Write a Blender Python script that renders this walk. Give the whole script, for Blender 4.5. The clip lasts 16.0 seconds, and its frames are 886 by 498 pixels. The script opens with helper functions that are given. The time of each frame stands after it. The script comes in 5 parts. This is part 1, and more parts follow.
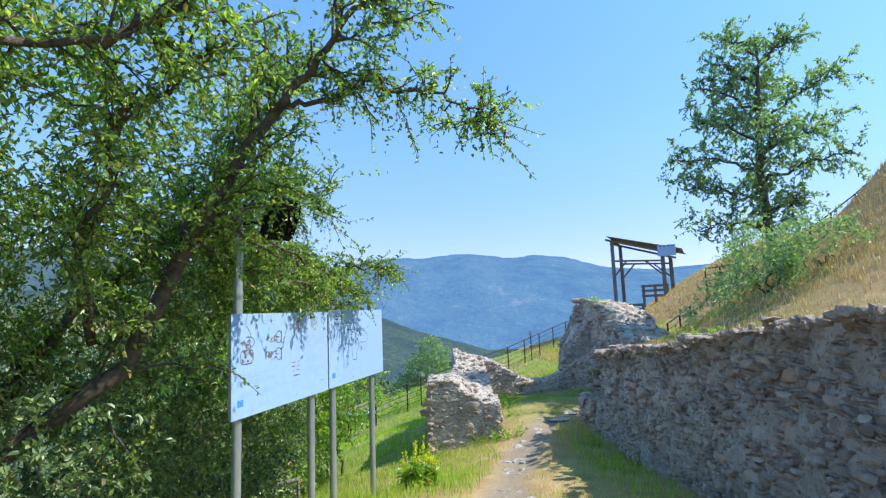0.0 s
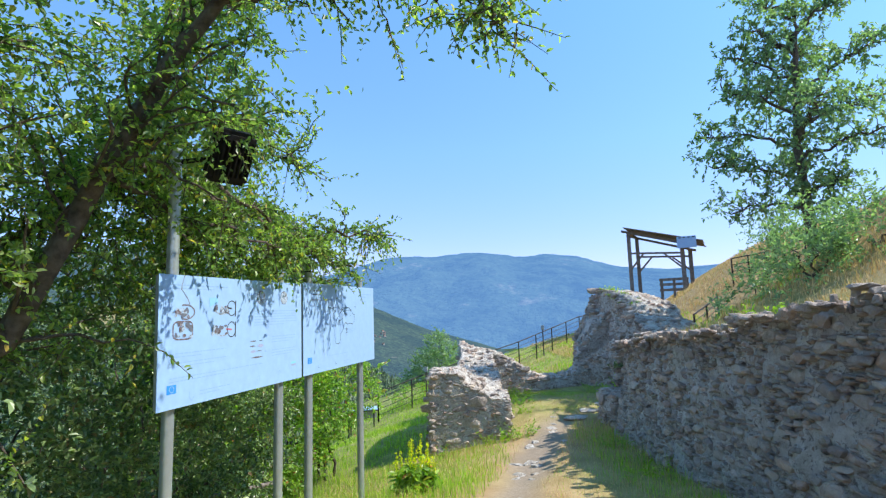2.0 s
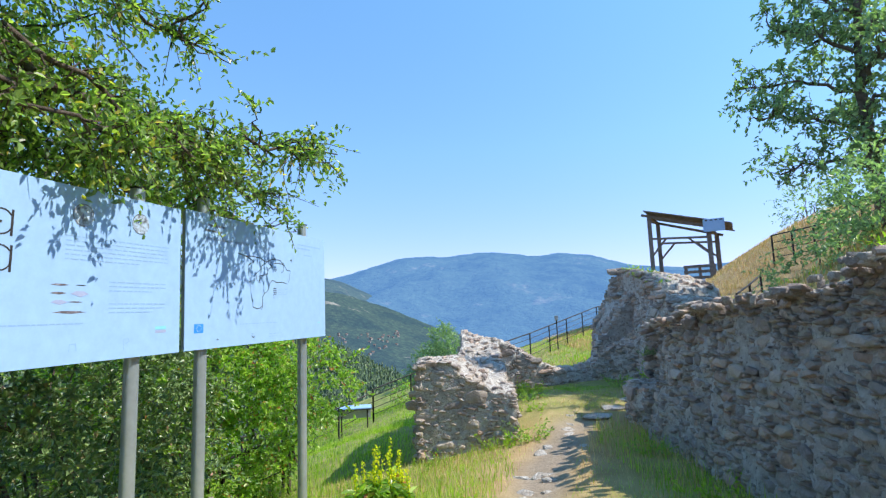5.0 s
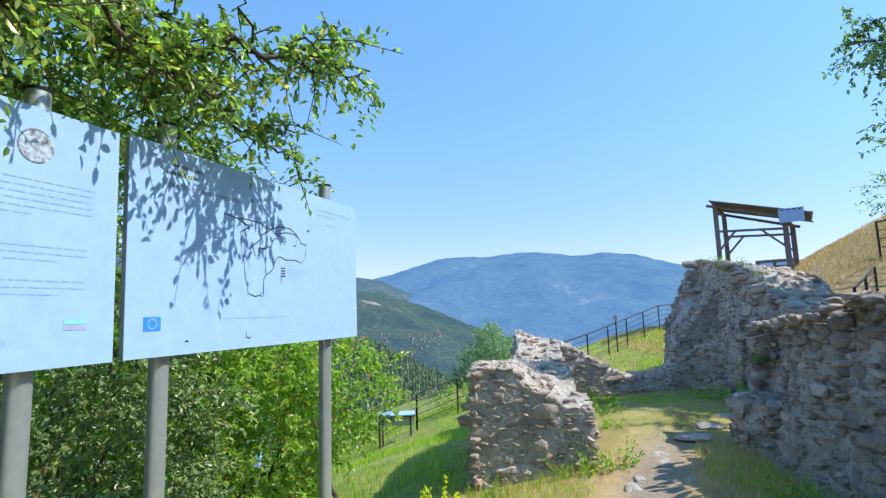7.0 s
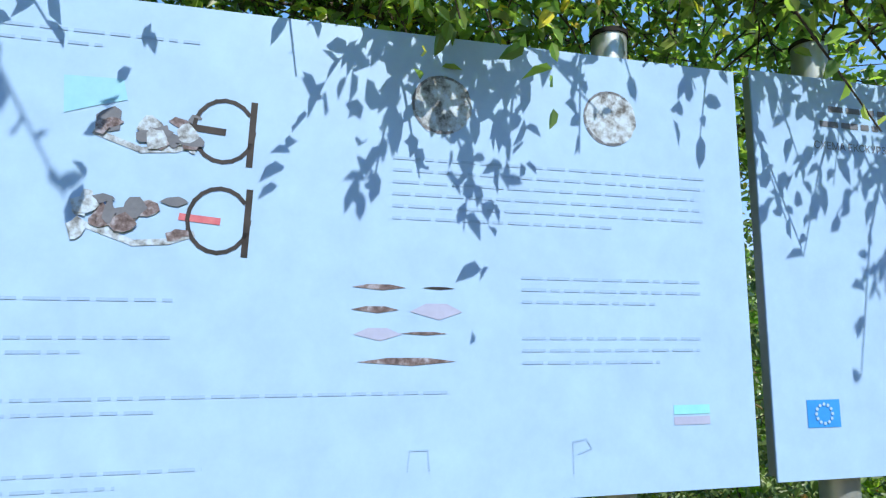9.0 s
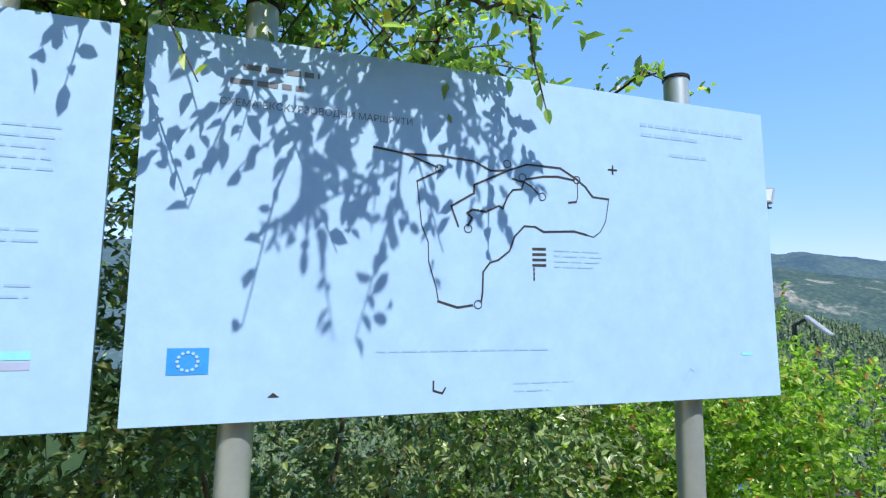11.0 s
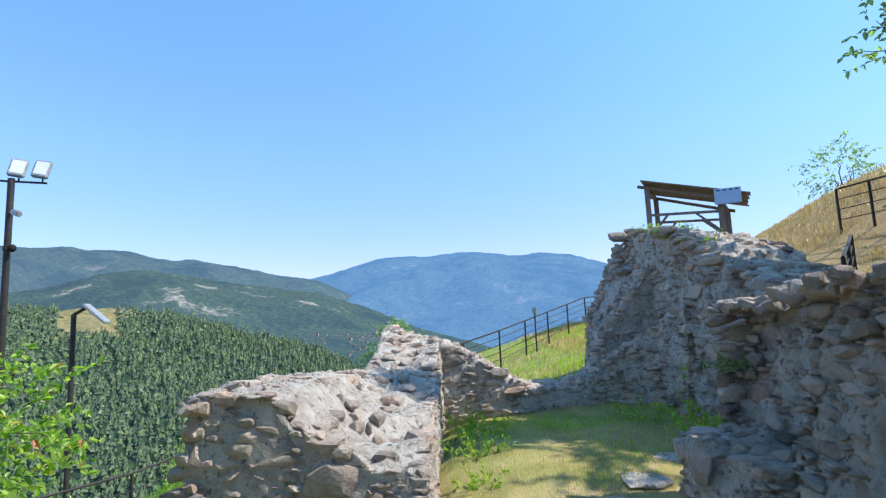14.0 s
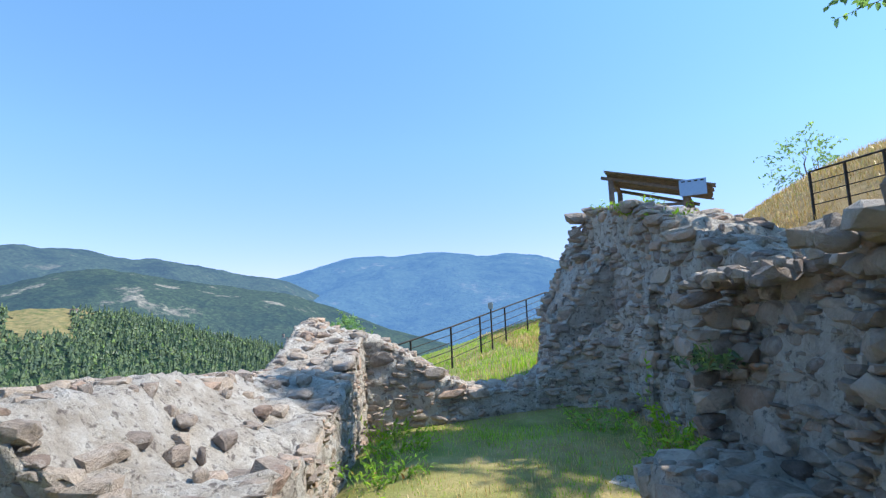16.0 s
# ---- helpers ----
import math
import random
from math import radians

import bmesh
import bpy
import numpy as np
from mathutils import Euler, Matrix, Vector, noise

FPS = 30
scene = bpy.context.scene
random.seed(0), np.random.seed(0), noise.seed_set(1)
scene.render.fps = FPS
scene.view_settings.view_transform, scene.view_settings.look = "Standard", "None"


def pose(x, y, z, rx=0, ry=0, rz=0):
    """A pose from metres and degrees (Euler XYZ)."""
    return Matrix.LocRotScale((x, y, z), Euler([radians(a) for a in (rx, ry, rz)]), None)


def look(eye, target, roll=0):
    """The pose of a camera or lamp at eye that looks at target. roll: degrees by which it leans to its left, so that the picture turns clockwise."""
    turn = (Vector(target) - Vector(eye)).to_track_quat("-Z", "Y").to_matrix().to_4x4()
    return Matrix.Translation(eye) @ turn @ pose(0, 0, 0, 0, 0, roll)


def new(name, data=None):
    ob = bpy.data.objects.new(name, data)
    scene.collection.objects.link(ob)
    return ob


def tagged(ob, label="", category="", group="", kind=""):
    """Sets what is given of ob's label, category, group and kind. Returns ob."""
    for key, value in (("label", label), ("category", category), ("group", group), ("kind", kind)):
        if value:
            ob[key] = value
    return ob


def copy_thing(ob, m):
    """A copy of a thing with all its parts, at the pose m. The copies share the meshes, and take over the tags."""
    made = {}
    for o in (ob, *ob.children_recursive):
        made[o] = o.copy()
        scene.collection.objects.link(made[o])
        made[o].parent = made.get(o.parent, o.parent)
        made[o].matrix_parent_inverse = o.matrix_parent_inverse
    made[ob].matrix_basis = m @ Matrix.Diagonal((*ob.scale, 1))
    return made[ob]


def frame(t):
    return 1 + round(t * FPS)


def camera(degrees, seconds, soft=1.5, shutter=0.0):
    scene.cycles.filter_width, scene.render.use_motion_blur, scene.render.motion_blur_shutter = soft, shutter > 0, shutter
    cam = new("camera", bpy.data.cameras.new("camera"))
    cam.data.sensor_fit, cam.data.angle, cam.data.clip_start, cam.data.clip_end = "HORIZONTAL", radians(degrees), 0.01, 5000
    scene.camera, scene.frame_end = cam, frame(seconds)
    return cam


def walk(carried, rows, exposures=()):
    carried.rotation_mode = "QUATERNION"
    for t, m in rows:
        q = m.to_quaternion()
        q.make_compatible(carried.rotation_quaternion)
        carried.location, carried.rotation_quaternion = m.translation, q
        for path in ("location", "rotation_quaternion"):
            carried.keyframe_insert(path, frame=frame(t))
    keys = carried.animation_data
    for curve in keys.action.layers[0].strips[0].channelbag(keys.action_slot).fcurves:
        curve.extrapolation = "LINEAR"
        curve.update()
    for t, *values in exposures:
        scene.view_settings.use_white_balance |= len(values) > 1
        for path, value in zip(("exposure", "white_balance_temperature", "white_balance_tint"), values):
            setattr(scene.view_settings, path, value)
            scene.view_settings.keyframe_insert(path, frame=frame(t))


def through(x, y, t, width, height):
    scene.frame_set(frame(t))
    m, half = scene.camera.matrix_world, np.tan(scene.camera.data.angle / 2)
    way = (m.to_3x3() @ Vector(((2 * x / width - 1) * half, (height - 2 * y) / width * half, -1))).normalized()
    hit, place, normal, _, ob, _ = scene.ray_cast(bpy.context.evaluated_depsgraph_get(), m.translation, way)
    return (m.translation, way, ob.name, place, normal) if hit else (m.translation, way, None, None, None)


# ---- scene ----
cam = camera(78.3, 16.0, soft=1.3)
METRES, EYE, TILT, LEAN, TURN = 12.0, 2.43, 0.0, 0.0, 14.4
ROWS = [
    (0, 0.0003, 0.0022, 0.0005, 0.36, 7.49, 2.15),
    (0.5, 0.0034, 0.0265, -0.0075, 0.78, 7.47, 1.99),
    (1, 0.0099, 0.0513, -0.0123, 1.11, 7.43, 1.95),
    (1.5, 0.0138, 0.0805, -0.0152, 1.23, 7.36, 1.79),
    (2, 0.0112, 0.1106, -0.0218, 1.48, 7.38, 1.75),
    (2.5, 0.0088, 0.1415, -0.0250, 1.75, 7.43, 1.88),
    (3, 0.0122, 0.1730, -0.0309, 2.24, 7.40, 1.90),
    (3.5, 0.0223, 0.2007, -0.0353, 2.73, 7.50, 1.91),
    (4, 0.0292, 0.2324, -0.0471, 2.78, 7.46, 2.04),
    (6.5, 0.0272, 0.3980, -0.0595, 4.28, 7.45, 1.87),
    (7, 0.0110, 0.4311, -0.0593, 7.18, 7.60, 1.81),
    (7.5, -0.0109, 0.4564, -0.0539, 14.80, 7.92, 1.28),
    (8, -0.0391, 0.4722, -0.0478, 32.66, 8.46, 0.40),
    (8.2, -0.0479, 0.4770, -0.0421, 40.27, 8.29, -0.36),
    (9.3, -0.0568, 0.5239, -0.0403, 68.05, 7.66, -1.39),
    (10.3, -0.0309, 0.5735, -0.0416, 70.00, 7.33, -1.38),
    (10.5, -0.0229, 0.5863, -0.0422, 66.87, 7.37, -1.35),
    (11, -0.0021, 0.6164, -0.0472, 58.88, 7.52, -1.09),
    (11.5, 0.0214, 0.6381, -0.0504, 46.15, 7.84, -0.43),
    (12, 0.0516, 0.6548, -0.0551, 32.39, 8.22, 0.70),
    (12.5, 0.0709, 0.6757, -0.0626, 19.00, 7.92, 1.36),
    (13, 0.0894, 0.7027, -0.0699, 9.12, 7.56, 2.13),
    (13.5, 0.1035, 0.7306, -0.0729, 3.92, 7.45, 2.27),
    (14, 0.1159, 0.7593, -0.0762, 0.94, 7.33, 2.38),
    (14.5, 0.1331, 0.7892, -0.0852, -0.81, 7.41, 2.43),
    (15, 0.1443, 0.8183, -0.0896, -1.67, 7.44, 2.53),
    (15.5, 0.1536, 0.8472, -0.0890, -2.46, 7.32, 2.53),
    (16, 0.1631, 0.8769, -0.0893, -2.35, 7.21, 2.46),
]
walk(cam, [(t, pose(0, 0, EYE, TILT, LEAN, TURN) @ pose(METRES * x, METRES * y, METRES * z, 90 + pitch, roll, yaw)) for t, x, y, z, yaw, pitch, roll in ROWS],
     exposures=[(0.0, 0.85, 6550, 10), (16.0, 0.85, 6550, 10)])

# ---- daylight ----
SUN_AZ, SUN_EL = 80.0, 50.0
world = bpy.data.worlds.new("world")
scene.world = world
world.use_nodes = True
wn = world.node_tree
sky = wn.nodes.new("ShaderNodeTexSky")
sky.sky_type, sky.sun_disc = "NISHITA", False
sky.sun_elevation, sky.sun_rotation = radians(SUN_EL), radians(SUN_AZ)
sky.altitude = 1200
sky.air_density, sky.dust_density, sky.ozone_density = 0.9, 0.1, 0.3
wn.nodes["Background"].inputs[1].default_value = 0.135
tint = wn.nodes.new("ShaderNodeMix")          # a clear, slightly cyan summer sky
tint.data_type, tint.blend_type = "RGBA", "MULTIPLY"
tint.inputs[0].default_value = 1.0
heading = wn.nodes.new("ShaderNodeTexCoord")           # a hazier, whiter sky towards the horizon
height = wn.nodes.new("ShaderNodeSeparateXYZ")
haze = wn.nodes.new("ShaderNodeValToRGB")
haze.color_ramp.elements[0].position, haze.color_ramp.elements[0].color = 0.0, (0.65, 0.5, 0.78, 1)
haze.color_ramp.elements[1].position, haze.color_ramp.elements[1].color = 0.3, (0.84, 1.1, 1.28, 1)
third = haze.color_ramp.elements.new(0.65)
third.color = (1.0, 1.52, 1.66, 1)
wn.links.new(heading.outputs["Generated"], height.inputs[0])
wn.links.new(height.outputs["Z"], haze.inputs[0])
wn.links.new(haze.outputs[0], tint.inputs[7])
wn.links.new(sky.outputs[0], tint.inputs[6])
wn.links.new(tint.outputs[2], wn.nodes["Background"].inputs[0])
sun = new("sun", bpy.data.lights.new("sun", "SUN"))
sun.data.energy, sun.data.angle, sun.data.color = 3.6, radians(0.53), (1.0, 0.95, 0.87)
sun.matrix_world = look((0, 0, 40), (-math.sin(radians(SUN_AZ)), -math.cos(radians(SUN_AZ)), 40 - math.tan(radians(SUN_EL))))

# ---- materials ----
def material(name, rough=0.8, metal=0.0, spec=0.3):
    m = bpy.data.materials.new(name)
    m.use_nodes = True
    b = m.node_tree.nodes["Principled BSDF"]
    b.inputs["Roughness"].default_value, b.inputs["Metallic"].default_value = rough, metal
    b.inputs["Specular IOR Level"].default_value = spec
    return m, m.node_tree, b


def node(tree, kind, **values):
    n = tree.nodes.new("ShaderNode" + kind)
    for key, value in values.items():
        n.inputs[key.replace("_", " ")].default_value = value
    return n


def ramp(tree, source, stops):
    r = tree.nodes.new("ShaderNodeValToRGB")
    while len(r.color_ramp.elements) < len(stops):
        r.color_ramp.elements.new(0.5)
    for e, (at, c) in zip(r.color_ramp.elements, stops):
        e.position, e.color = at, (*c, 1)
    tree.links.new(source, r.inputs[0])
    return r.outputs[0]


def mix(tree, fac, a, b, how="MIX"):
    m = tree.nodes.new("ShaderNodeMix")
    m.data_type, m.blend_type = "RGBA", how
    for socket, value in ((m.inputs[0], fac), (m.inputs[6], a), (m.inputs[7], b)):
        if isinstance(value, bpy.types.NodeSocket):
            tree.links.new(value, socket)
        else:
            socket.default_value = value if isinstance(value, (int, float)) else (*value, 1)
    return m.outputs[2]


def place(tree, kind="Object"):
    return tree.nodes.new("ShaderNodeTexCoord").outputs[kind]


def worldpos(tree):
    return tree.nodes.new("ShaderNodeNewGeometry").outputs["Position"]


def noise_tex(tree, vec, scale, detail=4.0, rough=0.6):
    n = node(tree, "TexNoise", Scale=scale, Detail=detail, Roughness=rough)
    tree.links.new(vec, n.inputs["Vector"])
    return n.outputs["Fac"]


def bump(tree, b, height, strength, distance):
    n = node(tree, "Bump", Strength=strength, Distance=distance)
    tree.links.new(height, n.inputs["Height"])
    tree.links.new(n.outputs[0], b.inputs["Normal"])


def random_value(tree):
    """One number for each piece, whether it is an object of its own or an island of a joined mesh."""
    o = tree.nodes.new("ShaderNodeObjectInfo").outputs["Random"]
    g = tree.nodes.new("ShaderNodeNewGeometry").outputs["Random Per Island"]
    a = tree.nodes.new("ShaderNodeMath")
    a.operation = "ADD"
    tree.links.new(o, a.inputs[0]), tree.links.new(g, a.inputs[1])
    f = tree.nodes.new("ShaderNodeMath")
    f.operation = "FRACT"
    tree.links.new(a.outputs[0], f.inputs[0])
    return f.outputs[0]


def speckled(name, stops, scale, rough=0.85, bump_at=(0.5, 0.01), fine=None, spec=0.25, metal=0.0):
    """A surface of noise at two scales: broad patches through the ramp, fine grain over it."""
    m, t, b = material(name, rough, metal, spec)
    p = worldpos(t)
    c = ramp(t, noise_tex(t, p, scale, 6, 0.65), stops)
    g = noise_tex(t, p, fine or scale * 9, 5, 0.7)
    c = mix(t, 0.55, c, ramp(t, g, [(0.25, (0.45,) * 3), (0.75, (0.62,) * 3)]), "OVERLAY")
    t.links.new(c, b.inputs["Base Color"])
    bump(t, b, g, *bump_at)
    return m


def stone_material(name="stone"):
    m, t, b = material(name, 0.9, 0, 0.2)
    p = worldpos(t)
    r = random_value(t)
    c = ramp(t, r, [(0.0, (0.36, 0.29, 0.24)), (0.2, (0.49, 0.4, 0.32)), (0.38, (0.31, 0.255, 0.22)), (0.56, (0.55, 0.45, 0.36)),
                    (0.72, (0.25, 0.205, 0.18)), (0.86, (0.54, 0.37, 0.27)), (1.0, (0.6, 0.52, 0.44))])
    patches = noise_tex(t, p, 9.0, 6, 0.7)
    c = mix(t, ramp(t, patches, [(0.5, (0, 0, 0)), (0.68, (0.75,) * 3)]), c, (0.52, 0.47, 0.42))
    dark = noise_tex(t, p, 4.0, 5, 0.7)
    c = mix(t, ramp(t, dark, [(0.54, (0, 0, 0)), (0.7, (0.65,) * 3)]), c, (0.11, 0.1, 0.09))
    grain = noise_tex(t, p, 38.0, 7, 0.8)
    c = mix(t, 0.6, c, ramp(t, grain, [(0.3, (0.36,) * 3), (0.7, (0.66,) * 3)]), "OVERLAY")
    t.links.new(c, b.inputs["Base Color"])
    bump(t, b, mix(t, 0.6, grain, noise_tex(t, p, 13.0, 4, 0.6)), 1.0, 0.06)
    return m


def leaf_material(name, stops, shine=0.4, through=0.55):
    m, t, b = material(name, 0.36, 0, shine)
    g = t.nodes.new("ShaderNodeNewGeometry").outputs["Random Per Island"]
    c = ramp(t, g, stops)
    t.links.new(c, b.inputs["Base Color"])
    tr = node(t, "BsdfTranslucent")
    light = mix(t, 1.0, c, (1.7, 2.2, 0.75), "MULTIPLY")
    t.links.new(light, tr.inputs[0])
    mx = node(t, "MixShader", Fac=through)
    t.links.new(b.outputs[0], mx.inputs[1]), t.links.new(tr.outputs[0], mx.inputs[2])
    t.links.new(mx.outputs[0], t.nodes["Material Output"].inputs[0])
    return m


def mortar_material():
    """Old lime mortar: pale, coarse and pitted, with gravel, and holes whose shade is painted in."""
    m, t, b = material("lime_mortar", 0.95, 0, 0.15)
    p = worldpos(t)
    broad, lump, grain = noise_tex(t, p, 5.0, 6, 0.7), noise_tex(t, p, 17.0, 5, 0.65), noise_tex(t, p, 55.0, 5, 0.75)
    c = ramp(t, broad, [(0.32, (0.4, 0.345, 0.285)), (0.46, (0.53, 0.475, 0.41)), (0.62, (0.66, 0.62, 0.56))])
    # shade inside the pits, put into the colour where the lumps sink
    c = mix(t, ramp(t, lump, [(0.36, (0.8,) * 3), (0.45, (0, 0, 0))]), c, (0.15, 0.125, 0.115))
    c = mix(t, 0.6, c, ramp(t, grain, [(0.3, (0.38,) * 3), (0.7, (0.64,) * 3)]), "OVERLAY")
    t.links.new(c, b.inputs["Base Color"])
    bump(t, b, mix(t, 0.4, lump, grain), 1.0, 0.09)
    return m


STONE = stone_material()
MORTAR = mortar_material()
BARK = speckled("bark", [(0.3, (0.06, 0.045, 0.035)), (0.7, (0.2, 0.16, 0.125))], 12, 0.95, (0.9, 0.02))
WOOD = speckled("weathered_wood", [(0.3, (0.12, 0.1, 0.09)), (0.7, (0.26, 0.225, 0.2))], 6, 0.85, (0.4, 0.008))
BLACK_STEEL = speckled("dark_painted_steel", [(0.3, (0.03, 0.028, 0.028)), (0.7, (0.065, 0.055, 0.05))], 8, 0.5, (0.15, 0.003), metal=0.3)
GALVANISED = speckled("galvanised_steel", [(0.3, (0.36, 0.4, 0.4)), (0.7, (0.42, 0.465, 0.46))], 5, 0.38, (0.03, 0.001), 22, metal=0.6, spec=0.5)
DARK_PLASTIC = speckled("black_plastic", [(0.3, (0.015, 0.014, 0.014)), (0.7, (0.03, 0.028, 0.027))], 9, 0.75, (0.1, 0.002), spec=0.1)
LAMP_GREY = speckled("grey_lamp_casing", [(0.3, (0.3, 0.31, 0.32)), (0.7, (0.42, 0.43, 0.44))], 9, 0.4, (0.1, 0.002), metal=0.4)
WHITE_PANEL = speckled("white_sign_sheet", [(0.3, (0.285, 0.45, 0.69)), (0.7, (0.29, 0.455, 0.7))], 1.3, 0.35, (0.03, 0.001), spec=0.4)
LAMP_GLASS = speckled("lamp_glass", [(0.3, (0.55, 0.58, 0.6)), (0.7, (0.65, 0.67, 0.7))], 5, 0.1, (0.02, 0.001), spec=0.6)
GREY_INK = speckled("dull_grey_print", [(0.3, (0.1, 0.115, 0.14)), (0.7, (0.15, 0.165, 0.2))], 20, 0.5, (0.0, 0.001))
INK = speckled("black_print", [(0.3, (0.02, 0.02, 0.022)), (0.7, (0.05, 0.045, 0.045))], 20, 0.5, (0.0, 0.001))
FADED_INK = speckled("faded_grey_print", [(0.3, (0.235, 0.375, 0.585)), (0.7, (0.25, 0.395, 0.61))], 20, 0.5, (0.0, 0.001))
BROWN_INK = speckled("brown_print", [(0.35, (0.06, 0.045, 0.045)), (0.5, (0.15, 0.125, 0.135)), (0.65, (0.3, 0.31, 0.37))], 60, 0.5, (0.0, 0.001))
COIN_INK = speckled("grey_coin_print", [(0.34, (0.08, 0.085, 0.09)), (0.47, (0.28, 0.33, 0.38)), (0.58, (0.4, 0.52, 0.66))], 38, 0.5, (0.0, 0.001))
BLUE_INK = speckled("blue_print", [(0.3, (0.03, 0.22, 0.62)), (0.7, (0.04, 0.26, 0.7))], 6, 0.4, (0.0, 0.001))
PALE_CYAN = speckled("pale_turquoise_print", [(0.3, (0.22, 0.5, 0.66)), (0.7, (0.235, 0.46, 0.66))], 3, 0.4, (0.0, 0.001))
CYAN_INK = speckled("faded_turquoise_print", [(0.3, (0.2, 0.55, 0.62)), (0.7, (0.24, 0.58, 0.65))], 6, 0.4, (0.0, 0.001))
PINK_INK = speckled("faded_pink_print", [(0.3, (0.3, 0.34, 0.5)), (0.7, (0.33, 0.37, 0.53))], 6, 0.4, (0.0, 0.001))
RED_INK = speckled("red_print", [(0.3, (0.4, 0.1, 0.14)), (0.7, (0.5, 0.18, 0.2))], 30, 0.4, (0.0, 0.001))
PLUM_LEAF = leaf_material("plum_leaf", [(0.0, (0.07, 0.12, 0.04)), (0.4, (0.15, 0.21, 0.075)), (0.75, (0.25, 0.32, 0.11)), (0.93, (0.36, 0.43, 0.13)), (0.965, (0.5, 0.42, 0.08)), (1.0, (0.52, 0.34, 0.1))], 0.8, 0.54)
HEDGE_LEAF = leaf_material("hedge_leaf", [(0.0, (0.06, 0.1, 0.045)), (0.5, (0.14, 0.21, 0.085)), (0.9, (0.27, 0.36, 0.14)), (1.0, (0.2, 0.13, 0.08))], 0.55, 0.2)
BRIGHT_LEAF = leaf_material("bright_bush_leaf", [(0.0, (0.12, 0.2, 0.045)), (0.5, (0.24, 0.35, 0.07)), (0.94, (0.4, 0.5, 0.1)), (0.975, (0.42, 0.2, 0.08)), (1.0, (0.45, 0.13, 0.08))], 0.6, 0.45)
OAK_LEAF = leaf_material("oak_leaf", [(0.0, (0.13, 0.2, 0.14)), (0.5, (0.21, 0.29, 0.19)), (1.0, (0.32, 0.4, 0.26))], 0.5, 0.42)
GREEN_BLADE = leaf_material("green_grass", [(0.0, (0.16, 0.24, 0.03)), (0.5, (0.27, 0.37, 0.05)), (0.85, (0.38, 0.45, 0.08)), (1.0, (0.5, 0.44, 0.16))], 0.2)
DRY_BLADE = leaf_material("dry_grass", [(0.0, (0.48, 0.29, 0.13)), (0.5, (0.66, 0.43, 0.21)), (0.85, (0.74, 0.55, 0.31)), (1.0, (0.38, 0.36, 0.1))], 0.2, 0.1)
CONIFER = leaf_material("pine_needles", [(0.0, (0.08, 0.12, 0.085)), (0.5, (0.125, 0.175, 0.1)), (0.9, (0.17, 0.225, 0.11)), (0.97, (0.18, 0.26, 0.095)), (1.0, (0.2, 0.3, 0.09))], 0.1, 0.2)
YELLOW_FLOWER = leaf_material("yellow_flower", [(0.0, (0.55, 0.45, 0.02)), (1.0, (0.75, 0.65, 0.06))], 0.2)
WHITE_FLOWER = leaf_material("white_flower", [(0.0, (0.6, 0.6, 0.5)), (1.0, (0.8, 0.8, 0.75))], 0.2)
FRUIT = speckled("yellow_fruit", [(0.3, (0.55, 0.36, 0.04)), (0.7, (0.6, 0.25, 0.05))], 30, 0.4, (0.1, 0.002))

# ---- helpers for shapes ----
def part(name, data, mat, parent=None, label=""):
    """Links a bmesh or a mesh as one object under a thing."""
    if isinstance(data, bmesh.types.BMesh):
        me = bpy.data.meshes.new(name)
        data.to_mesh(me)
        data.free()
        data = me
    if mat is not None and not data.materials:
        data.materials.append(mat)
    ob = new(name, data)
    if parent is not None:
        ob.parent = parent
    if label:
        ob["label"] = label
    return ob


def thing(name, label, category, group="", kind=""):
    return tagged(new(name), label, category, group, kind)


def arrays(name, verts, faces, smooth=False):
    """A mesh from arrays of vertices and of triangles or quads."""
    me = bpy.data.meshes.new(name)
    verts, faces = np.asarray(verts, dtype=np.float32), np.asarray(faces, dtype=np.int32)
    n, k = faces.shape
    me.vertices.add(len(verts)), me.loops.add(n * k), me.polygons.add(n)
    me.vertices.foreach_set("co", verts.ravel())
    me.loops.foreach_set("vertex_index", faces.ravel())
    me.polygons.foreach_set("loop_start", np.arange(0, n * k, k, dtype=np.int32))
    me.polygons.foreach_set("use_smooth", np.full(n, smooth))
    me.update(calc_edges=True)
    me.validate()
    return me


def box(bm, size, m=Matrix(), bevel=0.0):
    made = bmesh.ops.create_cube(bm, size=1, matrix=m @ Matrix.Diagonal((*size, 1)))
    if bevel:
        edges = {e for v in made["verts"] for e in v.link_edges}
        bmesh.ops.bevel(bm, geom=list(edges), offset=bevel, segments=2, affect="EDGES")
    return bm


def tube(points, radii, sides=8):
    """Vertices and quads of a tapering tube along points."""
    pts = [Vector(p) for p in points]
    verts, faces = [], []
    for i, p in enumerate(pts):
        d = (pts[min(i + 1, len(pts) - 1)] - pts[max(i - 1, 0)]).normalized()
        a = d.orthogonal().normalized() if i == 0 else (a - d * a.dot(d)).normalized()
        b = d.cross(a)
        for k in range(sides):
            w = 2 * math.pi * k / sides
            verts.append(p + (a * math.cos(w) + b * math.sin(w)) * radii[i])
    for i in range(len(pts) - 1):
        for k in range(sides):
            j = (k + 1) % sides
            faces.append((i * sides + k, i * sides + j, (i + 1) * sides + j, (i + 1) * sides + k))
    return verts, faces


def tubes(name, list_of, sides=8):
    verts, faces = [], []
    for points, radii in list_of:
        v, f = tube(points, radii, sides)
        faces += [tuple(i + len(verts) for i in q) for q in f]
        verts += v
    return arrays(name, [tuple(v) for v in verts], faces, True)


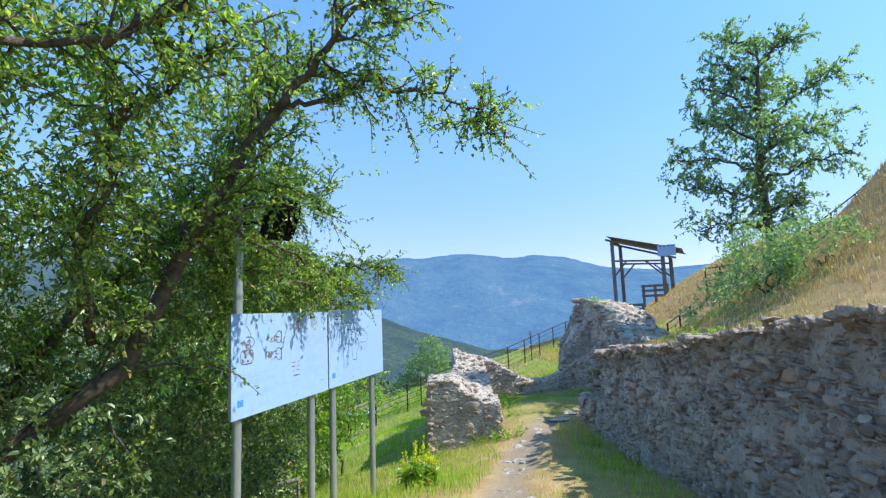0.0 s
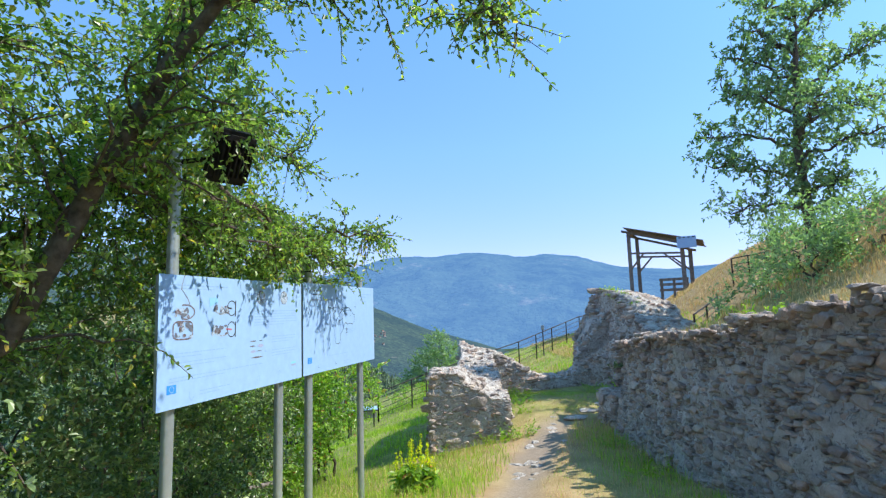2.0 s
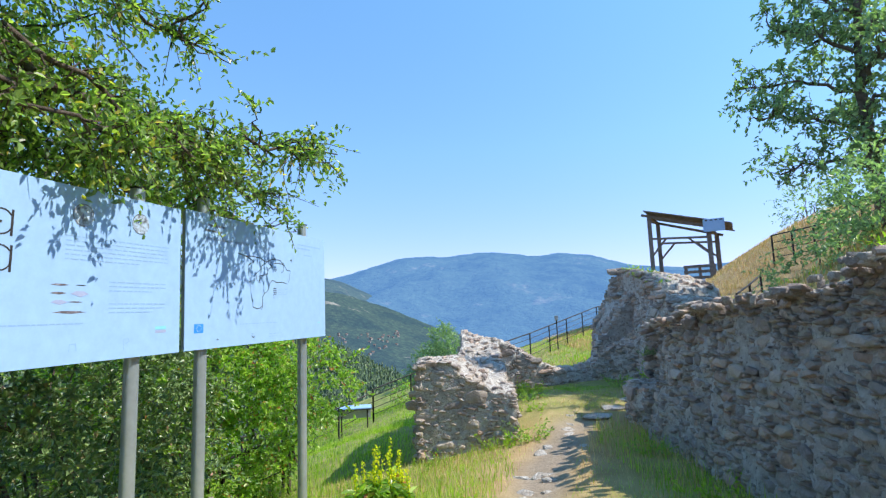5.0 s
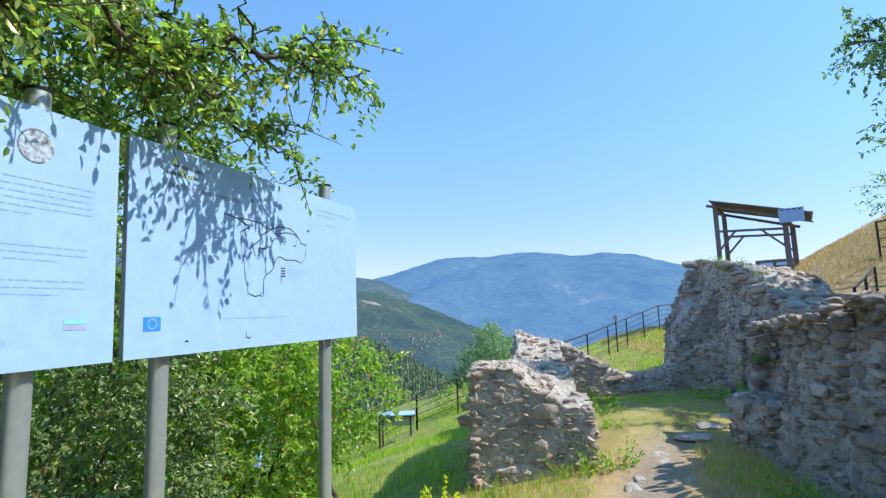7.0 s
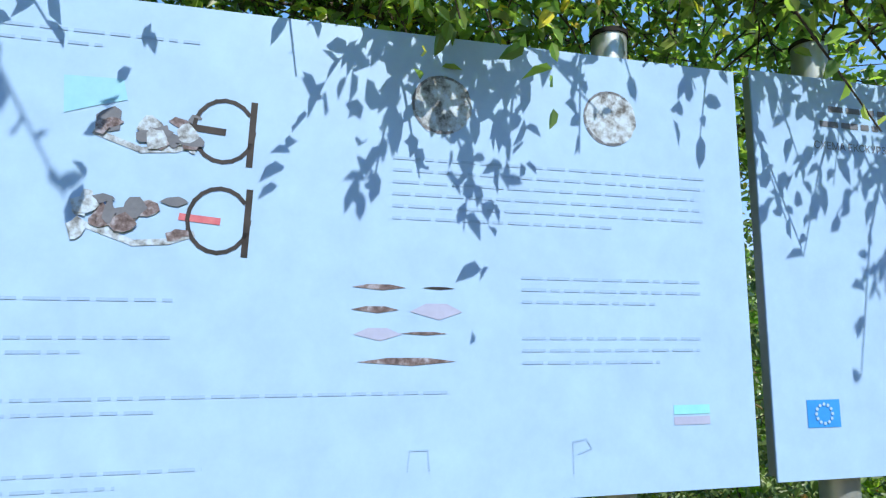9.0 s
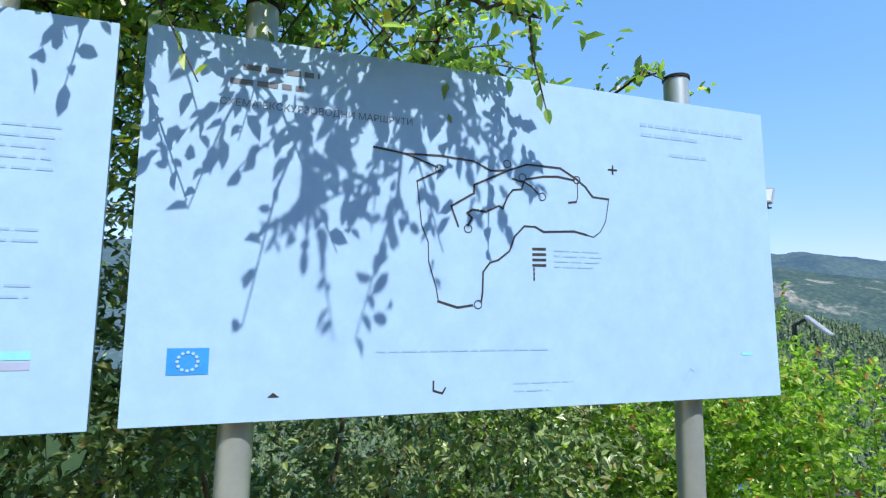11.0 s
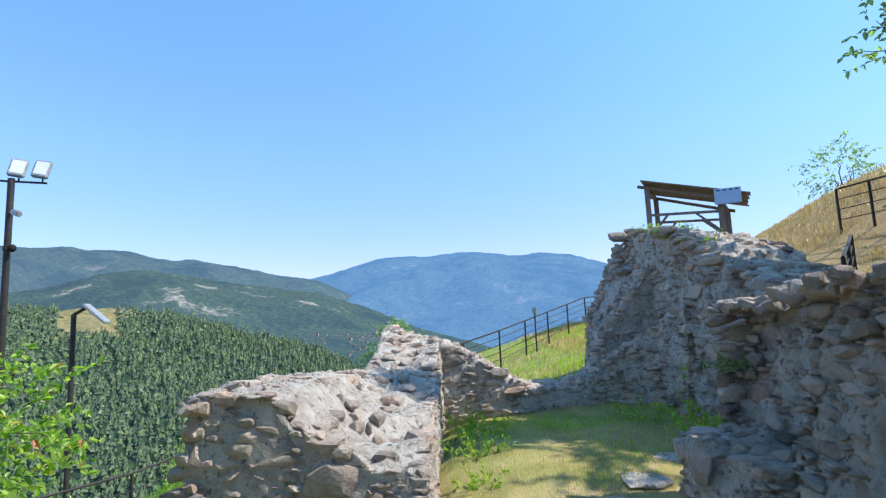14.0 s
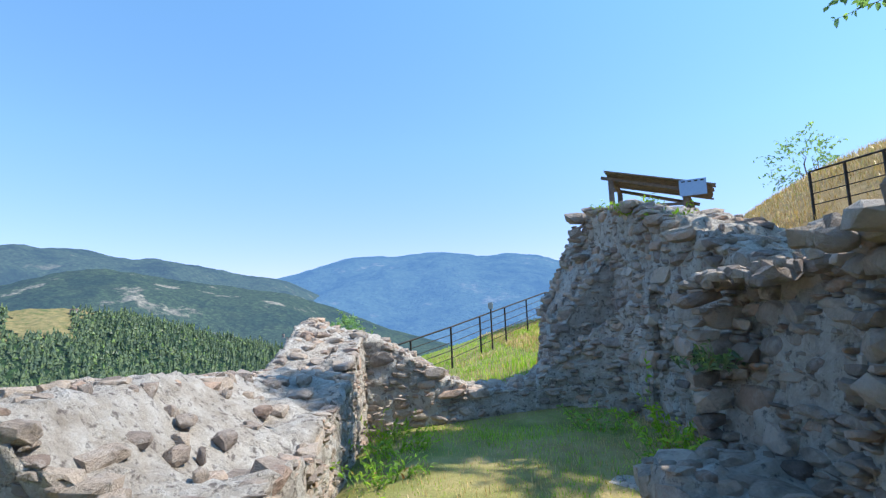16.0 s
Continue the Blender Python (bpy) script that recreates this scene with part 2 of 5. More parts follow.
def rod(a, b, r, sides=10, name="rod"):
    bm = bmesh.new()
    a, b = Vector(a), Vector(b)
    m = Matrix.Translation((a + b) / 2) @ (b - a).to_track_quat("Z", "Y").to_matrix().to_4x4()
    bmesh.ops.create_cone(bm, cap_ends=True, segments=sides, radius1=r, radius2=r, depth=(b - a).length, matrix=m)
    for f in bm.faces:
        f.smooth = len(f.verts) == 4
    for e in bm.edges:
        e.smooth = all(len(f.verts) == 4 for f in e.link_faces)
    return bm


def beam(a, b, w, d, bevel=0.006):
    a, b = Vector(a), Vector(b)
    return box(bmesh.new(), (w, d, (b - a).length), Matrix.Translation((a + b) / 2) @ (b - a).to_track_quat("Z", "X").to_matrix().to_4x4(), bevel)


# ---- plan: u runs along the old walls, v across them to the right ----
CA, SA = math.cos(radians(14.5)), math.sin(radians(14.5))


def at_uv(u, v, z=0.0):
    return Vector((CA * v - SA * u, SA * v + CA * u, z))


def to_uv(x, y):
    return CA * y - SA * x, CA * x + SA * y


def step(a, b, x):
    t = np.clip((x - a) / (b - a), 0, 1)
    return t * t * (3 - 2 * t)


def ground_z(x, y):
    """Height of the ground at x, y (numbers or arrays)."""
    u, v = to_uv(np.asarray(x, dtype=float), np.asarray(y, dtype=float))
    path = np.interp(u, [-30, -6, 0, 5, 8, 10, 13, 15, 18, 25], [3.5, 1.3, 0.85, 0.3, 0.04, -0.1, -0.12, -0.05, -0.15, -0.1])
    tilt = 0.05 + 0.16 * step(7.5, 12.5, u)
    near = path - tilt * np.clip(1.9 - v, 0, 4) - 0.3 * np.clip(-2.2 - v, 0, 60)
    near = near + 0.15 * step(13.3, 15, u) * step(0.9, 1.4, v)
    far = 0.0 + 0.27 * np.clip(v - 2.8, -30, 4) - 0.06 * np.clip(-v - 2, 0, 50)
    low = near + (far - near) * step(16.5, 20.5, u)
    low = low - 0.42 * np.clip(-6.5 - v, 0, 80) - 0.12 * np.clip(u - 34, 0, 300)
    edge = 3.7 + 1.7 * step(13.4, 14.4, u) + 2.3 * step(20, 28, u) + 0.32 * np.clip(u - 27, 0, 60)
    w = v - edge
    steep = 1.55 - 0.15 * step(9, 12, u) - 0.5 * step(13.5, 16, u) + np.where(w > 0, 0.16 * w + (0.06 - 0.016 * step(14, 19, u)) * w * w, 0.16 * w) * (1 - step(19, 25, u)) + 0.68 * w * step(19, 25, u)
    crest = np.clip(6.9 - 0.24 * (u - 13), 4.9, 7.2) + 0.07 * w
    rise = -0.5 * np.log(np.exp(-np.clip(steep, -9, 60) / 0.5) + np.exp(-np.clip(crest, -9, 60) / 0.5))
    hill = low + np.clip(rise - low, 0, 30) * step(0.12, 0.55 + 1.4 * step(19, 24, u), w)
    r = np.hypot(x, y - 8)
    hill = hill - 0.9 * np.clip(r - 45, 0, 300) * (0.35 + 0.25 * step(-30, 30, v)) * (1 - 0.5 * step(60, 200, r))
    hill = np.maximum(hill, -115.0)
    return hill


def ground_at(x, y):
    return float(ground_z(x, y))


def noise_grid(x, y, scale, seed=0.0, octaves=4):
    """Smooth value noise for arrays."""
    total, amp, norm = np.zeros_like(x, dtype=float), 1.0, 0.0
    for o in range(octaves):
        px, py = x * scale * 2 ** o + seed * 17.3 + 100, y * scale * 2 ** o + seed * 9.7 + 100
        ix, iy = np.floor(px), np.floor(py)
        fx, fy = px - ix, py - iy
        fx, fy = fx * fx * (3 - 2 * fx), fy * fy * (3 - 2 * fy)

        def cell(a, b):
            s = np.sin(a * 127.1 + b * 311.7 + seed * 74.7) * 43758.5453
            return s - np.floor(s)
        total += amp * ((cell(ix, iy) * (1 - fx) + cell(ix + 1, iy) * fx) * (1 - fy) + (cell(ix, iy + 1) * (1 - fx) + cell(ix + 1, iy + 1) * fx) * fy)
        norm += amp
        amp *= 0.5
    return total / norm * 2 - 1


def ground_material():
    m, t, b = material("dry_ground", 0.95, 0, 0.15)
    p = worldpos(t)
    big, mid, fine = noise_tex(t, p, 0.35, 5, 0.6), noise_tex(t, p, 2.2, 6, 0.65), noise_tex(t, p, 30, 5, 0.7)
    grass = ramp(t, mid, [(0.3, (0.12, 0.17, 0.04)), (0.5, (0.22, 0.26, 0.07)), (0.7, (0.38, 0.32, 0.14))])
    dry = ramp(t, mid, [(0.3, (0.34, 0.22, 0.1)), (0.7, (0.5, 0.36, 0.18))])
    attr = t.nodes.new("ShaderNodeAttribute")
    attr.attribute_name = "cover"
    sep = t.nodes.new("ShaderNodeSeparateColor")
    t.links.new(attr.outputs["Color"], sep.inputs[0])
    c = mix(t, sep.outputs[0], grass, dry)
    soil = ramp(t, fine, [(0.3, (0.19, 0.145, 0.11)), (0.5, (0.29, 0.235, 0.18)), (0.7, (0.4, 0.345, 0.28))])
    c = mix(t, sep.outputs[1], c, soil)
    wood = ramp(t, big, [(0.35, (0.02, 0.045, 0.016)), (0.65, (0.05, 0.085, 0.025))])
    c = mix(t, sep.outputs[2], c, wood)
    c = mix(t, 0.5, c, ramp(t, fine, [(0.25, (0.4,) * 3), (0.75, (0.62,) * 3)]), "OVERLAY")
    t.links.new(c, b.inputs["Base Color"])
    bump(t, b, fine, 0.6, 0.03)
    return m


def path_offset(u, v):
    """Distance from the middle of the trodden path."""
    middle = np.interp(u, [-10, 0, 6, 9, 12, 14.5, 17], [0.0, 0.1, 0.35, 0.85, 1.7, 2.6, 3.0])
    return np.abs(v - middle)


def build_ground():
    rings = np.concatenate([np.linspace(0.0, 34, 210), np.geomspace(35, 4600, 70)])
    turns = np.linspace(0, 2 * math.pi, 321)[:-1]
    cx, cy = -1.0, 9.0
    r, a = np.meshgrid(rings, turns, indexing="ij")
    x, y = cx + r * np.sin(a), cy + r * np.cos(a)
    z = ground_z(x, y)
    u, v = to_uv(x, y)
    worn = 1 - step(0.12, 0.6, path_offset(u, v) + 0.25 * noise_grid(x, y, 0.9, 3))
    worn = worn * step(14.6, 13.2, u)
    z = z + 0.035 * noise_grid(x, y, 1.1, 1) * step(60, 30, r) - 0.05 * worn + step(60, 300, r) * 9 * noise_grid(x, y, 0.006, 2)
    verts = np.stack([x, y, z], -1).reshape(-1, 3)
    n, k = len(rings), len(turns)
    i, j = np.meshgrid(np.arange(n - 1), np.arange(k), indexing="ij")
    j2 = (j + 1) % k
    faces = np.stack([i * k + j, (i + 1) * k + j, (i + 1) * k + j2, i * k + j2], -1).reshape(-1, 4)[:, ::-1]
    me = arrays("ground", verts, faces, True)
    dry = np.clip(0.5 + 0.9 * noise_grid(x, y, 0.35, 5), 0, 1) * 0.6 + 0.8 * step(5, 8, v) * step(-10, 10, u)
    dry = np.where((u > 19.5) & (v < 7), dry * 0.45, dry)
    dry = np.where(v < -1.0, dry * 0.35, dry)
    dry = np.clip(dry + 0.6 * step(1.6, 0.4, path_offset(u, v)) * step(14, 12, u), 0, 1)
    dry = np.where((u > 13.4) & (u < 18.2) & (v > 1.2) & (v < 5), 0.45 + 0.3 * step(15.2, 13.8, u) + 0.6 * noise_grid(x, y, 1.2, 8), dry)
    dry = np.where((u < 13) & (v > -1.5) & (v < 3.6), np.clip(dry + 0.1, 0, 1), dry)
    cover = np.stack([np.clip(dry, 0, 1), worn * 0.85, step(40, 70, r), np.ones_like(r)], -1).reshape(-1, 4)
    layer = me.color_attributes.new("cover", "FLOAT_COLOR", "POINT")
    layer.data.foreach_set("color", cover.astype(np.float32).ravel())
    tagged(part("ground", me, ground_material()), "grassy hillside ground with a trodden earth path", "ground", kind="structure")


build_ground()


# ---- far hills ----
def far_material(name, dark, light, bare, glow, strength, size, relief=0.5, canopy=0.09, grain=0.7):
    """Wooded hills seen through a great depth of air; the air's own light is their glow."""
    m, t, b = material(name, 1.0, 0, 0.0)
    p = worldpos(t)
    n = noise_tex(t, p, size, 8, 0.68)
    c = ramp(t, n, [(0.4, dark), (0.52, light), (0.6, light), (0.66, bare)])
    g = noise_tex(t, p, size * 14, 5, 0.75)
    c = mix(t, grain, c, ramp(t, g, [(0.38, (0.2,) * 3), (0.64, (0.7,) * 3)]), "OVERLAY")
    crowns = node(t, "TexVoronoi", Scale=canopy)             # the tops of single trees, shade painted into the gaps between them
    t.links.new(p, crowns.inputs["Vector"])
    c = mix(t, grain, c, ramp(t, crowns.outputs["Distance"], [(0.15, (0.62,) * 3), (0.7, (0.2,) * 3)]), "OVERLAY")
    t.links.new(c, b.inputs["Base Color"])
    bump(t, b, noise_tex(t, p, size * 2.5, 7, 0.66), relief, 0.16 / size)
    # haze of the air in between, added as an even blue emission
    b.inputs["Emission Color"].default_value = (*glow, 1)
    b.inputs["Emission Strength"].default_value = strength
    return m


def ridge(name, label, mat, azimuths, elevations, near, crest, base, seed, rough=1.4, back=1.25):
    """A range of hills: its skyline by bearing, its slope running down towards the valley."""
    az = np.linspace(azimuths[0], azimuths[-1], 420)
    k = np.ones(9) / 9
    el = np.interp(az, azimuths, elevations)
    el = np.convolve(np.pad(el, 4, mode="edge"), k, mode="valid")
    s = np.concatenate([np.linspace(0, 1, 70), np.linspace(1.02, back, 8)])
    A, S = np.meshgrid(np.radians(az), s, indexing="ij")
    R = near + (crest - near) * S
    x, y = R * np.sin(A), 8 + R * np.cos(A)
    top = 1.6 + crest * np.tan(np.radians(el))[:, None]
    rise = np.where(S < 1, S ** 0.85, 1 - (S - 1) * 2.2)
    span = crest - near
    gull = noise_grid(x, y, 3.0 / span, seed, 5)
    fold = 1 - np.abs(noise_grid(x, y, 2.0 / span, seed + 3, 3)) * 2
    body = base + (top - base) * np.clip(rise + 0.16 * rough * (gull + 0.6 * fold) * np.clip(np.sin(np.clip(S, 0, 1) * math.pi), 0, 1), -0.2, 1.05)
    body = body + (top - base) * 0.012 * noise_grid(x, y, 40.0 / span, seed + 8, 2) * (S < 1.01)
    verts = np.stack([x, y, body], -1).reshape(-1, 3)
    n, m = len(az), len(s)
    i, j = np.meshgrid(np.arange(n - 1), np.arange(m - 1), indexing="ij")
    faces = np.stack([i * m + j, (i + 1) * m + j, (i + 1) * m + j + 1, i * m + j + 1], -1).reshape(-1, 4)
    ob = part(name, arrays(name, verts, faces, True), mat)
    tagged(ob, label, "hills", kind="structure")
    return A, R, verts.reshape(n, m, 3)


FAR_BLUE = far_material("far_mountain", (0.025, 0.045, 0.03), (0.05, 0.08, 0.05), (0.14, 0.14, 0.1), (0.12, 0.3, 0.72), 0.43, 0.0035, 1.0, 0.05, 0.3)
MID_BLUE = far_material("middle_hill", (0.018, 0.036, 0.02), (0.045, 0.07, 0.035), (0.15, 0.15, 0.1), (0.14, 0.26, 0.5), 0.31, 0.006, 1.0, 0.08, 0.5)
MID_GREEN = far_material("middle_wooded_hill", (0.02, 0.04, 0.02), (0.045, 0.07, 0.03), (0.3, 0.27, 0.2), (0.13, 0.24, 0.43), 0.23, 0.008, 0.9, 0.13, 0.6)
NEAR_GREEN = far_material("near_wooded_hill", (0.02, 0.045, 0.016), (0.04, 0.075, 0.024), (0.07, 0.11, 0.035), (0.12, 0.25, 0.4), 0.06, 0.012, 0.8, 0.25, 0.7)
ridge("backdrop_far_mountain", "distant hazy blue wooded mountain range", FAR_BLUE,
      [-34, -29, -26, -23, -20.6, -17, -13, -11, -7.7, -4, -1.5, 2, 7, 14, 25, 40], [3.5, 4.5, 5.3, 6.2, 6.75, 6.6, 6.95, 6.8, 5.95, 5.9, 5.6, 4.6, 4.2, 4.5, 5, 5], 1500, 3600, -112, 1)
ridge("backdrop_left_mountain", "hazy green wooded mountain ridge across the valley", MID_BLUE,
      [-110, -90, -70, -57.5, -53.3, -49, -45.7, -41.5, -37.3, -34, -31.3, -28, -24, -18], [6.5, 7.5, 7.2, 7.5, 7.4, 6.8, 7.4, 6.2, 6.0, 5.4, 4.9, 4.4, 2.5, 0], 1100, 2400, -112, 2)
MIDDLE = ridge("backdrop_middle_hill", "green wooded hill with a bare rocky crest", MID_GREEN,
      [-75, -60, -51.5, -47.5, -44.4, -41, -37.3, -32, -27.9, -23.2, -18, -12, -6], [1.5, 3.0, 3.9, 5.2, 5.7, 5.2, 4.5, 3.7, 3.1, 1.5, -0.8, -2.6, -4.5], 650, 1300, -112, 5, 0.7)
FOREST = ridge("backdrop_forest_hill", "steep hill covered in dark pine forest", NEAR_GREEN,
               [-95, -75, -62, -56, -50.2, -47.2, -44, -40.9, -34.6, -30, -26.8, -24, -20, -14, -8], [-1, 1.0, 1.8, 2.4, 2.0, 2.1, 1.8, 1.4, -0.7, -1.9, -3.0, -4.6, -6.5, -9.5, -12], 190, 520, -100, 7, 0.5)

# ---- ruined rubble walls ----
def stone_mesh(seed):
    """A rough broken stone about one unit across, with chipped flat sides."""
    rng = random.Random(seed)
    bm = bmesh.new()
    for k in range(26):                  # spread over a block, each point knocked about
        z = 1 - 2 * (k + 0.5) / 26
        w = k * 2.39996 + rng.uniform(-0.5, 0.5)
        d = Vector((math.cos(w) * math.sqrt(1 - z * z), math.sin(w) * math.sqrt(1 - z * z), z))
        m = max(abs(d.x), abs(d.y), abs(d.z))
        bm.verts.new(d.lerp(d / m, 0.96) * rng.uniform(0.42, 0.53))
    hull = bmesh.ops.convex_hull(bm, input=bm.verts[:])
    bmesh.ops.delete(bm, geom=[v for v in bm.verts if not v.link_faces], context="VERTS")
    bmesh.ops.recalc_face_normals(bm, faces=bm.faces[:])
    me = bpy.data.meshes.new("stone")
    bm.to_mesh(me)
    bm.free()
    me.materials.append(STONE)
    return me


STONES = [stone_mesh(s) for s in range(26)]
STONE_DATA = []
for me in STONES:
    co = np.empty(len(me.vertices) * 3, dtype=np.float32)
    me.vertices.foreach_get("co", co)
    STONE_DATA.append((co.reshape(-1, 3), np.array([list(p.vertices) for p in me.polygons])))
QUEUE = []                     # stones to be laid last: wall, nearness, matrix, mesh number


def lay(wall, rank, m, rng):
    QUEUE.append((wall, rank, m, rng.randrange(len(STONES))))


def face_stones(wall, rng, P, length, z0, z1, normal_out, size, near, grow=None, proud=1.0):
    """Random rubble packed over a face, large stones first; P(s, z) is the place on the face, z0(s) and z1(s) its foot and top."""
    lo, hi = min(z0(s) for s in np.linspace(0, length, 12)), max(z1(s) for s in np.linspace(0, length, 30))
    cell = size * 0.14
    taken = np.zeros((int((hi - lo) / cell) + 2, int(length / cell) + 2), dtype=bool)
    area = length * (hi - lo)
    for scale, share in ((2.2, 0.3), (1.6, 1.2), (1.2, 3), (0.9, 5), (0.65, 5), (0.45, 3)):
        for _ in range(int(area / (scale * size) ** 2 * share)):
            c, zz = rng.uniform(0, length), rng.uniform(lo, hi)
            w = scale * size * rng.uniform(0.8, 1.35) * (grow(c) if grow else 1)
            h = w * rng.uniform(0.26, 0.62)
            i0, i1, j0, j1 = int((zz - h / 2 - lo) / cell), int((zz + h / 2 - lo) / cell), int((c - w / 2) / cell), int((c + w / 2) / cell)
            spot = taken[max(0, i0):i1 + 1, max(0, j0):j1 + 1]
            if spot.any() or zz < z0(c) - 0.05 or zz + h * 0.3 > z1(c):
                continue
            taken[max(0, i0):i1, max(0, j0):j1] = True
            p, q, r = P(c, zz), P(c + 0.02, zz), P(c, zz + 0.02)
            along, up = (q - p).normalized(), (r - p).normalized()
            out = along.cross(up).normalized()
            if out.dot(normal_out(c)) < 0:
                out = -out
            frame_m = Matrix((along, out, up)).transposed().to_4x4()
            turn = Euler((rng.uniform(-0.1, 0.1), rng.uniform(-0.22, 0.22), rng.uniform(-0.1, 0.1))).to_matrix().to_4x4()
            deep = size * rng.uniform(0.8, 1.2)
            m = Matrix.Translation(p + out * (proud * (rng.uniform(-0.04, 0.05) + 0.05 * scale * size) - deep / 2)) @ frame_m @ turn @ Matrix.Diagonal((w * 1.12, deep, h * 1.14, 1))
            lay(wall, near(p), m, rng)


def slab(name, label, front, back, top, n=60, size=0.17, batter=0.0, faces=("front", "back", "start", "end"), crown=1.0, seed=1, foot=0.35, grow=None, end_size=1.0, proud=1.0):
    """A broken wall between two lines of the plan. front(s), back(s): (u, v) for s in 0..1; top(s, b): height, b from front 0 to back 1."""
    rng = random.Random(seed)
    wall = tagged(part(name, core_mesh(name, front, back, top, n, batter, seed, foot), MORTAR), label, "wall", kind="structure")
    near = lambda p: min((p - at_uv(u, 1.9, 1.5)).length for u in (2, 6, 10, 12))
    along = lambda f: sum((at_uv(*f((i + 1) / 20)) - at_uv(*f(i / 20))).length for i in range(20))

    def point(f, other, s, z):
        a, c = at_uv(*f(s)), at_uv(*other(s))
        lean = (c - a).normalized() * batter * max(0.0, z - ground_at(a.x, a.y))
        return Vector((a.x + lean.x, a.y + lean.y, z))
    for which, f, g, b in (("front", front, back, 0.0), ("back", back, front, 1.0)):
        if which in faces:
            L = along(f)
            face_stones(wall, rng, lambda s, z: point(f, g, s / L, z), L, lambda s: ground_at(*at_uv(*f(min(1, s / L))).xy) - 0.1,
                        lambda s: top(min(1, s / L), b), lambda s: at_uv(*f(min(1, s / L))) - at_uv(*g(min(1, s / L))), size, near, grow, proud)
    for which, s in (("start", 0.0), ("end", 1.0)):
        if which in faces:
            a, c = at_uv(*front(s)), at_uv(*back(s))
            L = (c - a).length
            out = at_uv(*front(s)) - at_uv(*front(0.5))
            face_stones(wall, rng, lambda w, z: a.lerp(c, w / L).xy.to_3d() + Vector((0, 0, z)), L,
                        lambda w: ground_at(*a.lerp(c, w / L).xy) - 0.1, lambda w: top(s, min(1, w / L)), lambda w: out, size * end_size, near, None, proud)
    if crown:
        L, W = along(front), (at_uv(*front(0.5)) - at_uv(*back(0.5))).length
        for _ in range(int(L * W / (size * size) * 0.75 * crown)):
            s, b = rng.uniform(0.4 * size / L, 1 - 0.4 * size / L), rng.uniform(0.5 * size / W, 1 - 0.5 * size / W)
            p = at_uv(*front(s)).lerp(at_uv(*back(s)), b)
            z = top(s, b)
            dz = (top(min(1, s + 0.02), b) - top(max(0, s - 0.02), b)) * 0.3
            w = size * rng.choice((0.5, 0.7, 1.0, 1.3, 1.9)) * rng.uniform(0.8, 1.2)
            tall = size * rng.uniform(0.5, 0.9)
            m = Matrix.Translation((p.x, p.y, z - tall * 0.5 + rng.uniform(-0.02, 0.045))) @ Euler((rng.uniform(-0.16, 0.16), rng.uniform(-0.16, 0.16) - dz, rng.uniform(0, 6.3))).to_matrix().to_4x4() @ Matrix.Diagonal((w, w * rng.uniform(0.55, 0.95), tall, 1))
            lay(wall, near(Vector((p.x, p.y, z))), m, rng)
    return wall


def core_mesh(name, front, back, top, n, batter, seed, foot):
    rows = []
    n, nz, nb = n * 2, 26, 18
    for i in range(-1, n + 2):
        s = min(1, max(0, i / n))
        a, c = at_uv(*front(s)), at_uv(*back(s))
        a, c = a + (c - a).normalized() * 0.015, c + (a - c).normalized() * 0.015
        za, zc = ground_at(a.x, a.y) - foot, ground_at(c.x, c.y) - foot
        row = []
        for k in range(nz):
            z = za + (top(s, 0) - za) * k / nz
            p = a + (c - a).normalized() * batter * max(0, z - za - foot)
            row.append(Vector((p.x, p.y, z)))
        for k in range(nb + 1):
            p = a.lerp(c, k / nb)
            lean = (c - a).normalized() * batter * max(0, top(s, 0) - za - foot) * (1 - k / nb)
            row.append(Vector((p.x + lean.x, p.y + lean.y, top(s, k / nb))))
        for k in range(nz - 1, -1, -1):
            row.append(Vector((c.x, c.y, zc + (top(s, 1) - zc) * k / nz)))
        for k in range(1, nb):
            p = c.lerp(a, k / nb)
            row.append(Vector((p.x, p.y, zc + (za - zc) * k / nb)))
        if i in (-1, n + 1):          # the ends close towards the middle
            mid = sum(row, Vector()) / len(row)
            inward = (at_uv(*front(0.5)) - at_uv(*front(s))).normalized() * 0.01
            rings = [[inward + mid + (p - mid) * max(k, 0.01) for p in row] for k in (0.0, 0.15, 0.3, 0.45, 0.6, 0.75, 0.9, 0.985)]
            rings = [[p + 0.03 * noise.noise_vector(p * 6.0) + 0.02 * noise.noise_vector(p * 12.0) for p in ring] for ring in rings]
            rows += rings if i < 0 else rings[::-1]
            continue
        else:
            row = [p - Vector((0, 0, 0.02)) + 0.05 * noise.noise_vector(p * 2.3 + Vector((seed, 0, 0))) + 0.04 * noise.noise_vector(p * 6.0) + 0.03 * noise.noise_vector(p * 12.0) + 0.015 * noise.noise_vector(p * 25.0) for p in row]
        rows.append(row)
    k = len(rows[0])
    verts = [tuple(p) for row in rows for p in row]
    faces = [(i * k + j, i * k + (j + 1) % k, (i + 1) * k + (j + 1) % k, (i + 1) * k + j) for i in range(len(rows) - 1) for j in range(k)]
    me = arrays(name, verts, faces, True)
    return me


def wob(x, seed, amount=0.07):
    return amount * (noise.noise((x * 2.1, seed * 5.3, 0.5)) + 0.6 * noise.noise((x * 6.0, seed * 3.1, 2.5)))


def right_top(s, b):
    u = -5 + 18.9 * s
    return float(np.interp(u, [-5, 3.8, 4.8, 6, 7.6, 8.5, 10.5, 12.3, 13.0, 13.9], [2.8, 2.48, 2.34, 2.26, 2.08, 1.92, 1.8, 1.58, 1.58, 1.58])) + wob(u, 1) + 0.05 * wob(b * 3 + u, 2) 


